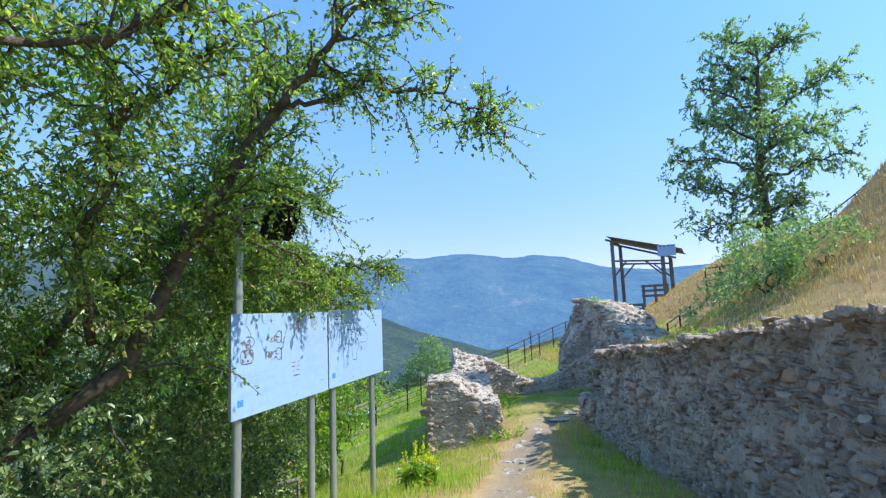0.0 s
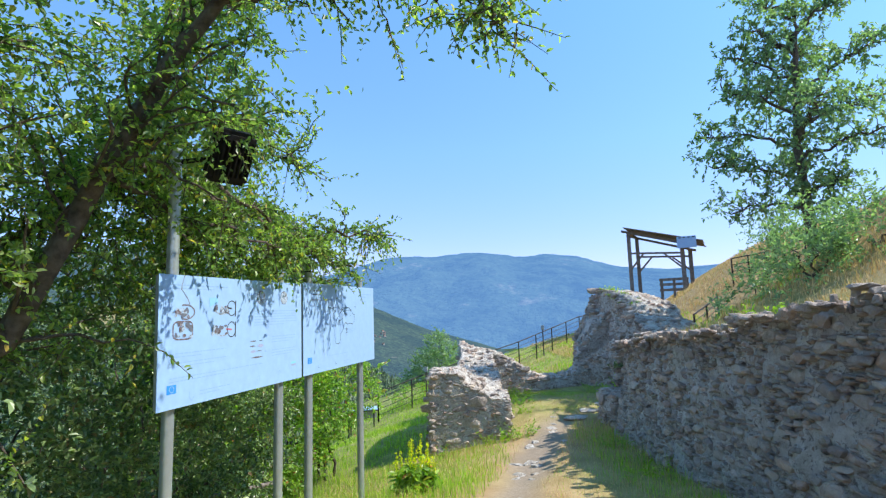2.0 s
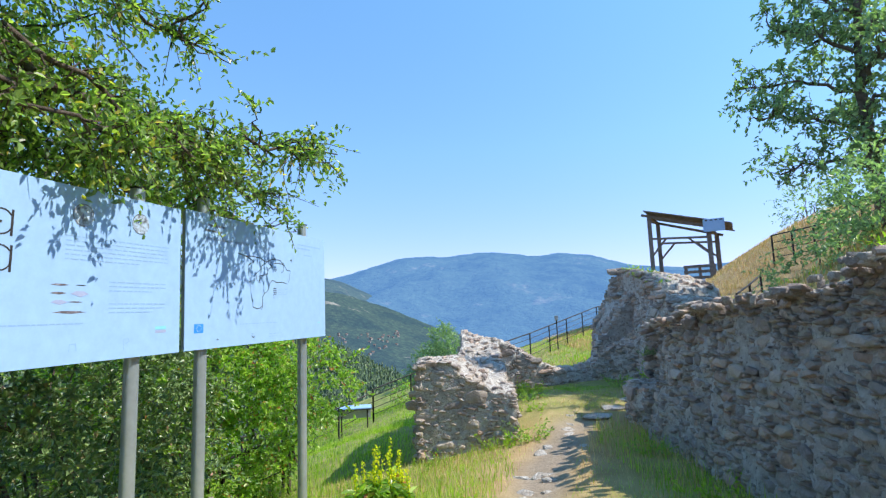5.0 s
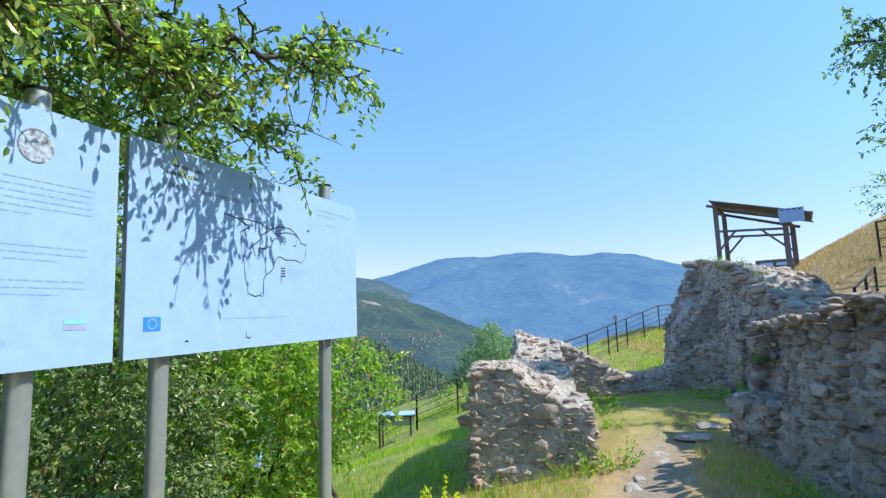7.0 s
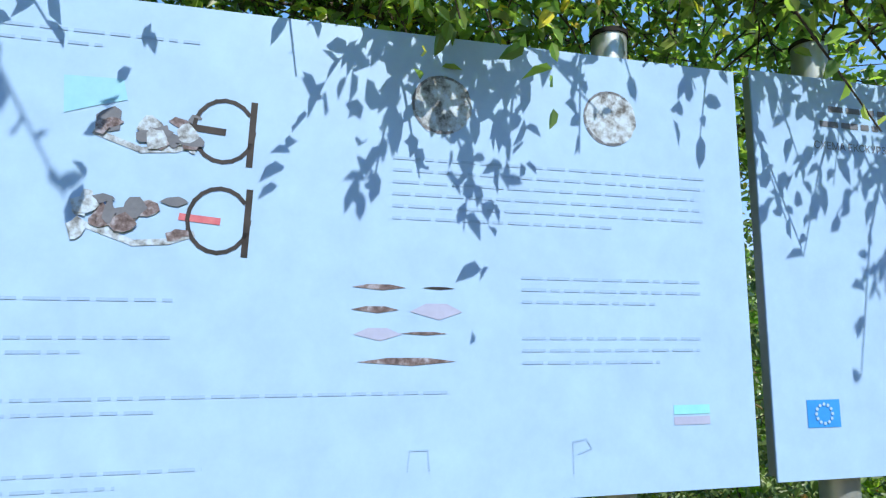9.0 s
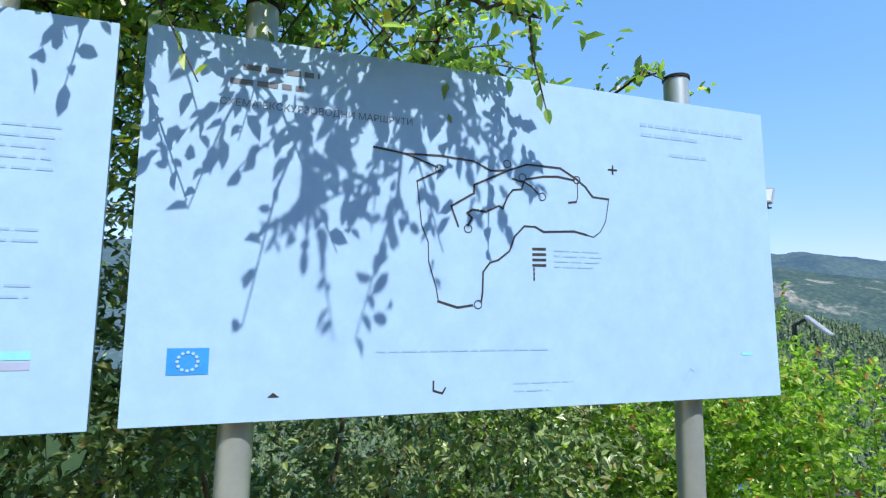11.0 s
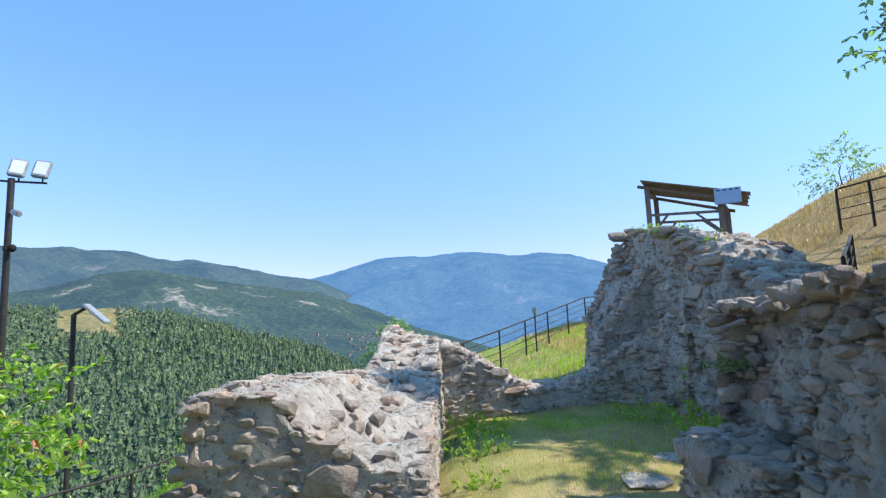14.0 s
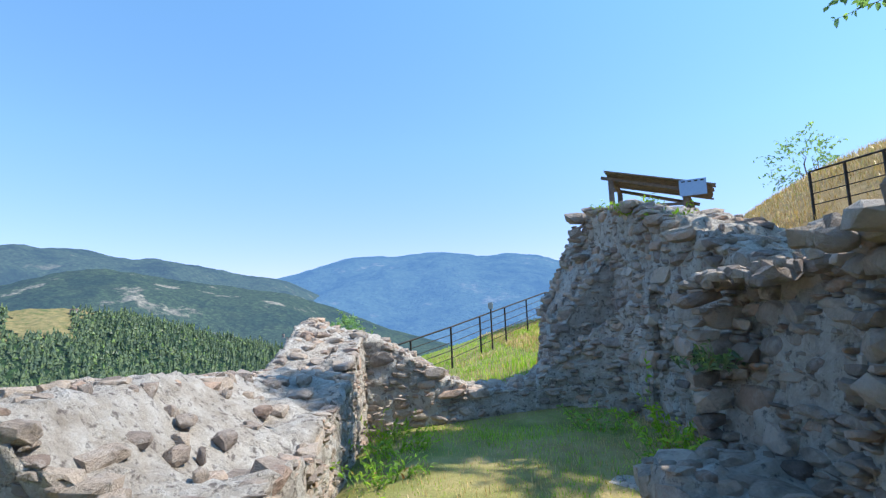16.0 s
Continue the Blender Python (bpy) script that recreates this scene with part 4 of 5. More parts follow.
def lines_of_print(t, x, y, length, rows, pitch, w, h, seed, mat=None, thick=0.006):
    rng = random.Random(seed)
    for r in range(rows):
        bm = bmesh.new()
        q, end = x, x + length * (rng.uniform(0.45, 0.8) if r == rows - 1 else rng.uniform(0.95, 1.0))
        while q < end:
            word = rng.uniform(0.008, 0.03)
            a, b, yy = q * w - w / 2, min(q + word, end) * w - w / 2, (y - r * pitch) * h - h / 2
            bm.faces.new([bm.verts.new(p) for p in ((a, -0.0042, yy), (b, -0.0042, yy), (b, -0.0042, yy + thick), (a, -0.0042, yy + thick))])
            q += word + 0.005
        part("print_line", bm, mat or FADED_INK, t)


def words(t, text, x, y, size, w, h, mat):
    cu = bpy.data.curves.new("lettering", "FONT")
    cu.body, cu.size = text, size
    cu.materials.append(mat)
    ob = new("lettering", cu)
    ob.parent = t
    ob.matrix_basis = Matrix.Translation((x * w - w / 2, -0.0045, y * h - h / 2)) @ pose(0, 0, 0, 90, 0, 0)


def signpost(x, y, top, label, r=0.046):
    t = thing("signpost", label, "post", "steel posts of the signboards")
    t.location = (x, y, ground_at(x, y))
    h = top - ground_at(x, y)
    part("pole", rod((0, 0, -0.3), (0, 0, h), r, 20), GALVANISED, t)
    part("cap", rod((0, 0, h), (0, 0, h + 0.012), r + 0.004, 20), DARK_PLASTIC, t)
    for z in (h - 0.25, h - 0.85):
        part("clamp", rod((0, 0, z - 0.02), (0, 0, z + 0.02), r + 0.004, 20), GALVANISED, t)
    return t


def boards():
    t, w, h = board("finds_signboard", "white faded signboard with pictures of old finds and coins", (-3.34, 4.65), (-3.372, 6.733), 1.572, 2.592, -0.95)
    # a squiggle, pictures of finds, coins, blades and blocks of faded print
    stroke(t, [(0.129, 1.0), (0.116, 0.93), (0.113, 0.89), (0.135, 0.845), (0.15, 0.81), (0.157, 0.775)], 0.006, BROWN_INK, w, h)
    dome = [(0.185 - 0.05 * (1 - math.cos(a)), 0.715 + 0.055 * math.sin(a)) for a in np.linspace(-1.9, 1.9, 14)]
    stroke(t, dome, 0.012, BROWN_INK, w, h)
    rim = lambda cx, cy, rx, ry: [(cx + rx * math.copysign(abs(math.cos(a)) ** 0.5, math.cos(a)), cy + ry * math.copysign(abs(math.sin(a)) ** 0.5, math.sin(a))) for a in np.linspace(0, 2 * math.pi, 25)]
    stroke(t, rim(0.124, 0.575, 0.052, 0.068), 0.012, BROWN_INK, w, h)
    for k in range(72):                  # corroded lumps of metal, drawn as many small flecks
        r = random.Random(k)
        cx, cy, sx, sy = [(0.125, 0.575, 0.045, 0.055), (0.13, 0.705, 0.05, 0.035), (0.345, 0.735, 0.045, 0.03), (0.335, 0.56, 0.045, 0.035)][k % 4]
        patch(t, disc(cx + sx * r.uniform(-1, 1), cy + sy * r.uniform(-1, 1), 0.005 + 0.008 * r.random(), 0.008 + 0.016 * r.random(), 9), (BROWN_INK, COIN_INK, GREY_INK)[k % 3], w, h, "printed_find", 0.0042 + 0.00005 * k, 0.014, k)
    patch(t, [(0.269, 0.83), (0.32, 0.832), (0.325, 0.79), (0.3, 0.775), (0.272, 0.755)], PALE_CYAN, w, h, "printed_find", 0.0041)
    for y in (0.742, 0.56):
        loop = disc(0.413, y, 0.028, 0.064, 20)
        stroke(t, loop[2:] + loop[:1], 0.008, INK, w, h)
        stroke(t, [(0.438, y - 0.066), (0.44, y + 0.06)], 0.013, INK, w, h)
        stroke(t, [(0.38, y + 0.004), (0.412, y - 0.002)], 0.014, INK if y > 0.6 else RED_INK, w, h)
        stroke(t, [(0.3, y - 0.02), (0.34, y - 0.05), (0.37, y - 0.045), (0.39, y - 0.03)], 0.012, COIN_INK, w, h)
    for cx, cy in ((0.632, 0.84), (0.83, 0.845)):
        patch(t, disc(cx, cy, 0.033, 0.066, 28), COIN_INK, w, h, "printed_coin", 0.0042, 0.006, cx)
        stroke(t, disc(cx, cy, 0.032, 0.064, 26)[4:22], 0.006, GREY_INK, w, h)
    for x, y, l, hh, m in ((0.541, 0.436, 0.055, 0.012, BROWN_INK), (0.612, 0.436, 0.035, 0.006, INK), (0.541, 0.39, 0.048, 0.014, BROWN_INK), (0.6, 0.387, 0.055, 0.034, PINK_INK), (0.544, 0.34, 0.048, 0.026, PINK_INK), (0.59, 0.342, 0.05, 0.007, BROWN_INK), (0.548, 0.285, 0.1, 0.016, BROWN_INK)):
        patch(t, [(x, y), (x + l * 0.3, y + hh / 2), (x + l * 0.7, y + hh / 2), (x + l, y), (x + l * 0.55, y - hh / 2)], m, w, h, "printed_blade")
    for x, y, l, n, s in ((0.06, 0.92, 0.34, 2, 1), (0.58, 0.71, 0.37, 6, 2), (0.06, 0.4, 0.33, 2, 3), (0.06, 0.33, 0.33, 2, 4), (0.72, 0.46, 0.22, 3, 5), (0.72, 0.33, 0.22, 3, 6), (0.06, 0.22, 0.6, 2, 7), (0.22, 0.09, 0.2, 2, 8)):
        lines_of_print(t, x, y, l, n, 0.026, w, h, s)
    flag(t, 0.047, 0.112, w, h)
    patch(t, [(0.895, 0.165), (0.94, 0.165), (0.94, 0.185), (0.895, 0.185)], CYAN_INK, w, h)
    patch(t, [(0.895, 0.142), (0.94, 0.142), (0.94, 0.16), (0.895, 0.16)], PINK_INK, w, h)
    stroke(t, [(0.165, 0.1), (0.163, 0.06), (0.175, 0.035), (0.19, 0.06)], 0.005, FADED_INK, w, h)
    stroke(t, [(0.775, 0.05), (0.775, 0.115), (0.79, 0.12), (0.796, 0.1), (0.781, 0.09)], 0.003, FADED_INK, w, h)
    stroke(t, [(0.6, 0.07), (0.602, 0.11), (0.62, 0.11), (0.622, 0.07)], 0.003, FADED_INK, w, h)

    t, w, h = board("map_signboard", "white faded signboard with a black line map of the fortress", (-3.386, 6.794), (-3.424, 8.88), 1.607, 2.646, -0.9)

    bold, fine = 0.0065, 0.003
    for pts, thick in (([(0.291, 0.734), (0.337, 0.723)], bold), ([(0.337, 0.723), (0.384, 0.692)], 0.006), ([(0.389, 0.684), (0.354, 0.646)], 0.006),
                       ([(0.354, 0.646), (0.361, 0.52), (0.371, 0.472), (0.372, 0.415), (0.383, 0.344), (0.386, 0.31)], fine), ([(0.386, 0.305), (0.415, 0.288), (0.437, 0.295)], bold),
                       ([(0.451, 0.305), (0.453, 0.333), (0.454, 0.391), (0.465, 0.42), (0.478, 0.428), (0.496, 0.456), (0.505, 0.501), (0.521, 0.534), (0.539, 0.534)], 0.0055),
                       ([(0.539, 0.534), (0.553, 0.52), (0.606, 0.527), (0.628, 0.518)], bold), ([(0.628, 0.518), (0.64, 0.512), (0.653, 0.53), (0.663, 0.564), (0.67, 0.634)], fine),
                       ([(0.337, 0.723), (0.389, 0.727), (0.441, 0.72), (0.467, 0.696), (0.49, 0.701)], bold), ([(0.497, 0.703), (0.527, 0.726), (0.584, 0.725), (0.612, 0.695)], bold),
                       ([(0.612, 0.695), (0.628, 0.672), (0.641, 0.641), (0.67, 0.638)], 0.006), ([(0.497, 0.703), (0.441, 0.649), (0.44, 0.623), (0.405, 0.58)], bold), ([(0.405, 0.58), (0.416, 0.522)], 0.006),
                       ([(0.524, 0.679), (0.555, 0.693), (0.579, 0.697), (0.608, 0.69)], bold), ([(0.614, 0.684), (0.614, 0.637), (0.611, 0.621)], fine), ([(0.611, 0.621), (0.598, 0.617)], bold),
                       ([(0.431, 0.527), (0.437, 0.548), (0.43, 0.563), (0.438, 0.574), (0.459, 0.57)], 0.007), ([(0.459, 0.57), (0.48, 0.591), (0.486, 0.583), (0.494, 0.621), (0.503, 0.643), (0.517, 0.647), (0.521, 0.668), (0.502, 0.678)], 0.006),
                       ([(0.519, 0.673), (0.534, 0.658), (0.545, 0.637)], 0.005)):
        stroke(t, pts, thick, INK, w, h)
    for x, y in ((0.387, 0.688), (0.446, 0.297), (0.431, 0.517), (0.552, 0.629), (0.519, 0.684), (0.613, 0.692), (0.494, 0.722)):
        stroke(t, disc(x, y, 0.006, 0.012, 9) + [(x + 0.006, y)], 0.0028, INK, w, h)
    stroke(t, [(0.672, 0.736), (0.687, 0.736)], 0.006, INK, w, h)
    stroke(t, [(0.6795, 0.723), (0.6795, 0.749)], 0.005, INK, w, h, lift=0.0052)
    for k in range(4):
        stroke(t, [(0.535, 0.466 - 0.0165 * k), (0.555, 0.467 - 0.0165 * k)], 0.008, INK, w, h)
    for k in range(3):
        stroke(t, [(0.536, 0.408 - 0.014 * k), (0.536, 0.4 - 0.014 * k)], 0.005, INK, w, h)
    words(t, "СХЕМА ЕКСКУРЗОВОДНИ МАРШРУТИ", 0.088, 0.808, 0.0285, w, h, GREY_INK)
    lines_of_print(t, 0.115, 0.91, 0.195, 1, 0.045, w, h, 21, GREY_INK, 0.016)
    lines_of_print(t, 0.1, 0.868, 0.16, 1, 0.045, w, h, 25, GREY_INK, 0.016)
    lines_of_print(t, 0.737, 0.897, 0.215, 2, 0.034, w, h, 22, None, 0.012)
    lines_of_print(t, 0.792, 0.802, 0.105, 1, 0.04, w, h, 23, None, 0.012)
    lines_of_print(t, 0.57, 0.462, 0.085, 4, 0.0165, w, h, 24, None, 0.004)
    lines_of_print(t, 0.3, 0.165, 0.36, 1, 0.03, w, h, 26, None, 0.005)
    lines_of_print(t, 0.5, 0.07, 0.1, 2, 0.022, w, h, 27, None, 0.004)
    flag(t, 0.0465, 0.119, w, h)
    patch(t, [(0.92, 0.138), (0.942, 0.138), (0.942, 0.15), (0.92, 0.15)], CYAN_INK, w, h)
    patch(t, [(0.163, 0.058), (0.178, 0.058), (0.17, 0.07)], INK, w, h)
    stroke(t, [(0.38, 0.085), (0.38, 0.06), (0.393, 0.052), (0.397, 0.066)], 0.005, INK, w, h)
    stroke(t, [(0.8, 0.06), (0.812, 0.1), (0.82, 0.09)], 0.003, FADED_INK, w, h)
    signpost(-3.425, 4.87, 3.62, "tall galvanised steel post carrying a floodlight")
    for x, y, top in ((-3.45, 6.42, 2.7), (-3.47, 7.065, 2.77), (-3.51, 8.565, 2.79)):
        signpost(x, y, top, "grey galvanised steel post behind a signboard")


boards()


def floodlight(x, y, z):
    t = thing("floodlight", "black floodlight on a bracket among the leaves", "floodlight")
    t.matrix_world = pose(x, y, z, 28, 0, 62)
    part("housing", box(bmesh.new(), (0.33, 0.18, 0.44), Matrix(), 0.03), DARK_PLASTIC, t)
    for k in range(7):
        part("cooling_fin", box(bmesh.new(), (0.01, 0.05, 0.3), Matrix.Translation((-0.12 + 0.04 * k, -0.113, 0)), 0.002), DARK_PLASTIC, t)
    part("glass", box(bmesh.new(), (0.25, 0.01, 0.33), Matrix.Translation((0, 0.088, 0)), 0.003), LAMP_GLASS, t)
    inv = t.matrix_world.inverted()
    part("arm", rod(inv @ Vector((-3.425, 4.87, 3.5)), (0, 0, 0), 0.02), DARK_PLASTIC, t)


floodlight(-3.05, 5.05, 3.56)

# ---- railings, lamps, shelter ----
def railing(label, points, height=1.0, spacing=1.5, rails=4, r=0.022, name="railing", mat=None):
    """Posts and rails following the ground along a line of the plan."""
    mat = mat or BLACK_STEEL
    t = thing(name, label, "railing")
    pts = []
    for (x0, y0), (x1, y1) in zip(points[:-1], points[1:]):
        n = max(1, round(math.hypot(x1 - x0, y1 - y0) / spacing))
        pts += [(x0 + (x1 - x0) * k / n, y0 + (y1 - y0) * k / n) for k in range(n)]
    pts.append(points[-1])
    feet = [Vector((x, y, ground_at(x, y))) for x, y in pts]
    up = Vector((0, 0, height))
    for f in feet:
        part("post", beam(f - Vector((0, 0, 0.2)), f + up, r * 2.1, r * 2.1, 0.004), mat, t)
    for k in range(rails):
        h = height * (1 - k / (rails + 0.3))
        for a, b in zip(feet[:-1], feet[1:]):
            part("rail", rod(a + Vector((0, 0, h)), b + Vector((0, 0, h)), r if k == 0 else r * 0.5, 8), mat, t)
    return feet


railing("dark steel railing along the edge of the grassy slope", [(-9.4, 12.6), (-9.5, 15.5), (-9.2, 17.6), (-8.9, 19.4), (-8.4, 20.9)], 1.0, 1.5, 3)
railing("dark steel railing climbing the slope behind the ruined wall", [(-8.4, 20.9), (-6.4, 22.9), (-3.64, 25.3), (-1.2, 30.7), (0.2, 34.0)], 1.1, 1.45, 5)
railing("dark steel stair railing on the dry hillside", [(2.25, 17.3), (3.3, 19.6)], 0.95, 1.4, 5)
railing("dark steel railing along the hillside path", [(4.55, 23.1), (5.8, 21.5), (7.6, 19.4), (9.6, 17.2)], 1.0, 0.75, 4)
railing("short steel stair railing below the signboards", [(-6.9, 11.6), (-6.2, 12.3)], 0.95, 1.0, 3)
railing("brown wooden handrail among the bushes", [(-5.15, 7.4), (-5.45, 9.6)], 0.55, 1.1, 1, 0.035, "handrail", WOOD)


def lectern(x, y, turn):
    t = thing("info_lectern", "sloping white information panel on a dark stand by the railing", "info stand")
    t.matrix_world = pose(x, y, ground_at(x, y), 0, 0, turn) @ Matrix.Diagonal((0.75, 0.75, 1, 1))
    for k in (-0.55, 0.55):
        part("leg", box(bmesh.new(), (0.06, 0.06, 0.96), Matrix.Translation((k, 0, 0.28)), 0.005), BLACK_STEEL, t)
    part("panel", box(bmesh.new(), (1.45, 0.42, 0.03), Matrix.Translation((0, 0, 0.8)) @ pose(0, 0, 0, 9, 0, 0), 0.006), WHITE_PANEL, t)
    part("panel_frame", box(bmesh.new(), (1.5, 0.47, 0.025), Matrix.Translation((0, 0.005, 0.77)) @ pose(0, 0, 0, 9, 0, 0), 0.006), BLACK_STEEL, t)
    part("skirt", box(bmesh.new(), (1.4, 0.02, 0.3), Matrix.Translation((0, 0.05, 0.6)), 0.004), LAMP_GREY, t)


lectern(-8.65, 20.0, 28)


def flood_pole(x, y, top):
    t = thing("flood_pole", "dark steel lamp pole with two floodlights and a camera", "lamp pole")
    g = ground_at(x, y)
    t.location = (x, y, g)
    h = top - g
    part("pole", rod((0, 0, -0.3), (0, 0, h), 0.055, 16), BLACK_STEEL, t)
    part("crossbar", rod((-0.18, -0.14, h - 0.05), (0.4, 0.34, h - 0.05), 0.02), BLACK_STEEL, t)
    for dx, dy, a in ((0.06, 0.06, 42), (0.34, 0.28, 34)):
        head = part("lamp_head", box(bmesh.new(), (0.26, 0.09, 0.36), Matrix.Translation((dx, dy, h + 0.2)) @ pose(0, 0, 0, -18, 8, a), 0.02), LAMP_GREY, t)
        part("lens", box(bmesh.new(), (0.2, 0.012, 0.27), Matrix.Translation((dx, dy, h + 0.2)) @ pose(0, 0, 0, -18, 8, a) @ Matrix.Translation((0, -0.047, 0)), 0.003), LAMP_GLASS, head)
        part("bracket", rod((dx, dy + 0.02, h - 0.06), (dx, dy + 0.03, h + 0.1), 0.014), BLACK_STEEL, t)
    part("camera_arm", rod((0, 0, h - 0.62), (0.26, -0.08, h - 0.66), 0.02), LAMP_GREY, t)
    part("camera_body", box(bmesh.new(), (0.24, 0.1, 0.1), Matrix.Translation((0.3, -0.1, h - 0.67)) @ pose(0, 0, 0, 0, 18, -15), 0.02), LAMP_GREY, t)
    part("clamp", rod((0, 0, h - 1.3), (0, 0, h - 1.22), 0.07, 16), BLACK_STEEL, t)
    bm = bmesh.new()
    bmesh.ops.create_uvsphere(bm, u_segments=12, v_segments=8, radius=0.07, matrix=Matrix.Translation((0.16, -0.04, h - 1.27)))
    part("dome_camera", bm, DARK_PLASTIC, t)


flood_pole(-10.75, 16.3, 4.32)


def street_lamp(x, y, top):
    t = thing("street_lamp", "slim dark lamp post with a slanting flat lamp head", "street lamp")
    g = ground_at(x, y)
    t.location = (x, y, g)
    h = top - g
    part("pole", rod((0, 0, -0.3), (0, 0, h), 0.05, 16), BLACK_STEEL, t)
    part("base", rod((0, 0, 0), (0, 0, 0.9), 0.075, 16), BLACK_STEEL, t)
    part("arm", rod((0, 0, h), (0.28, 0.05, h + 0.14), 0.035), BLACK_STEEL, t)
    head = part("lamp_head", box(bmesh.new(), (0.66, 0.2, 0.05), Matrix.Translation((0.5, 0.08, h + 0.0)) @ pose(0, 0, 0, 0, 38, 8), 0.015), LAMP_GREY, t)
    part("lens", box(bmesh.new(), (0.5, 0.15, 0.01), Matrix.Translation((0.5, 0.08, h + 0.0)) @ pose(0, 0, 0, 0, 38, 8) @ Matrix.Translation((0, 0, -0.03)), 0.002), LAMP_GLASS, head)


street_lamp(-11.24, 18.06, 1.92)


def meter_box(x, y):
    t = thing("meter_box", "small white metal utility box beside the railing", "utility box")
    t.matrix_world = pose(x, y, ground_at(x, y), 0, 0, 25)
    part("body", box(bmesh.new(), (0.4, 0.25, 0.55), Matrix.Translation((0, 0, 1.0)), 0.01), WHITE_PANEL, t)
    part("lid", box(bmesh.new(), (0.46, 0.3, 0.03), Matrix.Translation((0, 0, 1.29)) @ pose(0, 0, 0, 6, 0, 0), 0.008), LAMP_GREY, t)
    part("leg", box(bmesh.new(), (0.06, 0.06, 0.9), Matrix.Translation((0, 0, 0.35)), 0.004), BLACK_STEEL, t)


meter_box(-10.2, 15.6)


def wooden_shelter():
    t = thing("wooden_shelter", "open weathered wooden shelter with a sloping plank roof", "shelter")
    corners = [(1.7, 33.7), (2.3, 36.0), (4.35, 32.9), (5.1, 35.25)]
    tops = [6.72, 6.68, 5.85, 5.72]
    for (x, y), z in zip(corners, tops):
        part("post", beam((x, y, ground_at(x, y) - 0.3), (x, y, z), 0.2, 0.2, 0.015), WOOD, t)
    mid = lambda a, b, k: tuple(corners[a][i] + (corners[b][i] - corners[a][i]) * k for i in (0, 1))
    for a, b in ((0, 2), (1, 3)):
        (x0, y0), (x1, y1) = corners[a], corners[b]
        part("tie_beam", beam((x0, y0, 5.55), (x1, y1, 5.35), 0.1, 0.14, 0.01), WOOD, t)
        part("rafter", beam((x0 - 0.35, y0 + 0.1, tops[a] + 0.14), (x1 + 0.3, y1 - 0.08, tops[b] - 0.06), 0.12, 0.18, 0.01), WOOD, t)
        for k0, k1, z0, z1 in ((0.0, 0.28, 4.6, 5.5), (1.0, 0.66, 4.5, 5.4)):
            p, q = mid(a, b, k0), mid(a, b, k1)
            part("brace", beam((*p, z0), (*q, z1), 0.09, 0.09, 0.008), WOOD, t)
    for a, b in ((0, 1), (2, 3)):
        part("plate", beam((*corners[a], tops[a]), (*corners[b], tops[b]), 0.14, 0.14, 0.01), WOOD, t)
    n = 16
    lo, hi = Vector((1.4, 33.1, 6.95)), Vector((2.1, 36.2, 6.92))
    fall = Vector((3.85, -0.85, -1.08))
    for k in range(n):
        s = lo.lerp(hi, (k + 0.5) / n)
        bm = bmesh.new()
        e = s + fall * random.Random(k).uniform(0.985, 1.015)
        z = 0.015 * (k % 2)
        side = (hi - lo) / n * 0.53
        v = [bm.verts.new(p + Vector((0, 0, z + q))) for q in (0.0, 0.045) for p in (s - side, s + side, e + side, e - side)]
        for f in ((3, 2, 1, 0), (4, 5, 6, 7), (0, 1, 5, 4), (1, 2, 6, 5), (2, 3, 7, 6), (3, 0, 4, 7)):
            bm.faces.new([v[i] for i in f])
        part("roof_plank", bm, WOOD, t)
    sign = tagged(part("notice_sign", box(bmesh.new(), (0.95, 0.03, 0.62), pose(4.52, 32.4, 5.86, 0, 0, -12), 0.006), WHITE_PANEL), "small plain white notice fixed to the shelter", "sign")
    for k in (-0.32, -0.1, 0.12, 0.33):
        part("print_line", box(bmesh.new(), (0.12, 0.004, 0.05), pose(4.52, 32.4, 5.86, 0, 0, -12) @ Matrix.Translation((k, -0.019, 0.24))), INK, sign)
    for i, (x, y, w) in enumerate(((2.6, 34.6, 1.3), (3.9, 33.6, 1.3))):
        f = thing("timber_barrier", "low dark weathered timber barrier under the shelter", "barrier", "timber barriers under the shelter")
        g = ground_at(x, y)
        f.matrix_world = pose(x, y, g, 0, 0, -14)
        for k in (-w / 2, 0, w / 2):
            part("post", box(bmesh.new(), (0.14, 0.14, 1.3), Matrix.Translation((k, 0, 0.45)), 0.01), WOOD, f)
        for z in (0.45, 0.75, 1.02):
            part("board", box(bmesh.new(), (w + 0.2, 0.05, 0.14), Matrix.Translation((0, -0.08, z)), 0.006), WOOD, f)


wooden_shelter()


def path_light(x, y):
    t = thing("path_marker", "small white lamp on a short post by the railing", "lamp")
    t.location = (x, y, ground_at(x, y))
    part("post", rod((0, 0, -0.1), (0, 0, 1.25), 0.025), BLACK_STEEL, t)
    part("head", box(bmesh.new(), (0.14, 0.1, 0.2), Matrix.Translation((0, 0, 1.3)), 0.015), LAMP_GREY, t)


path_light(-6.9, 22.2)
path_light(-2.75, 27.1)


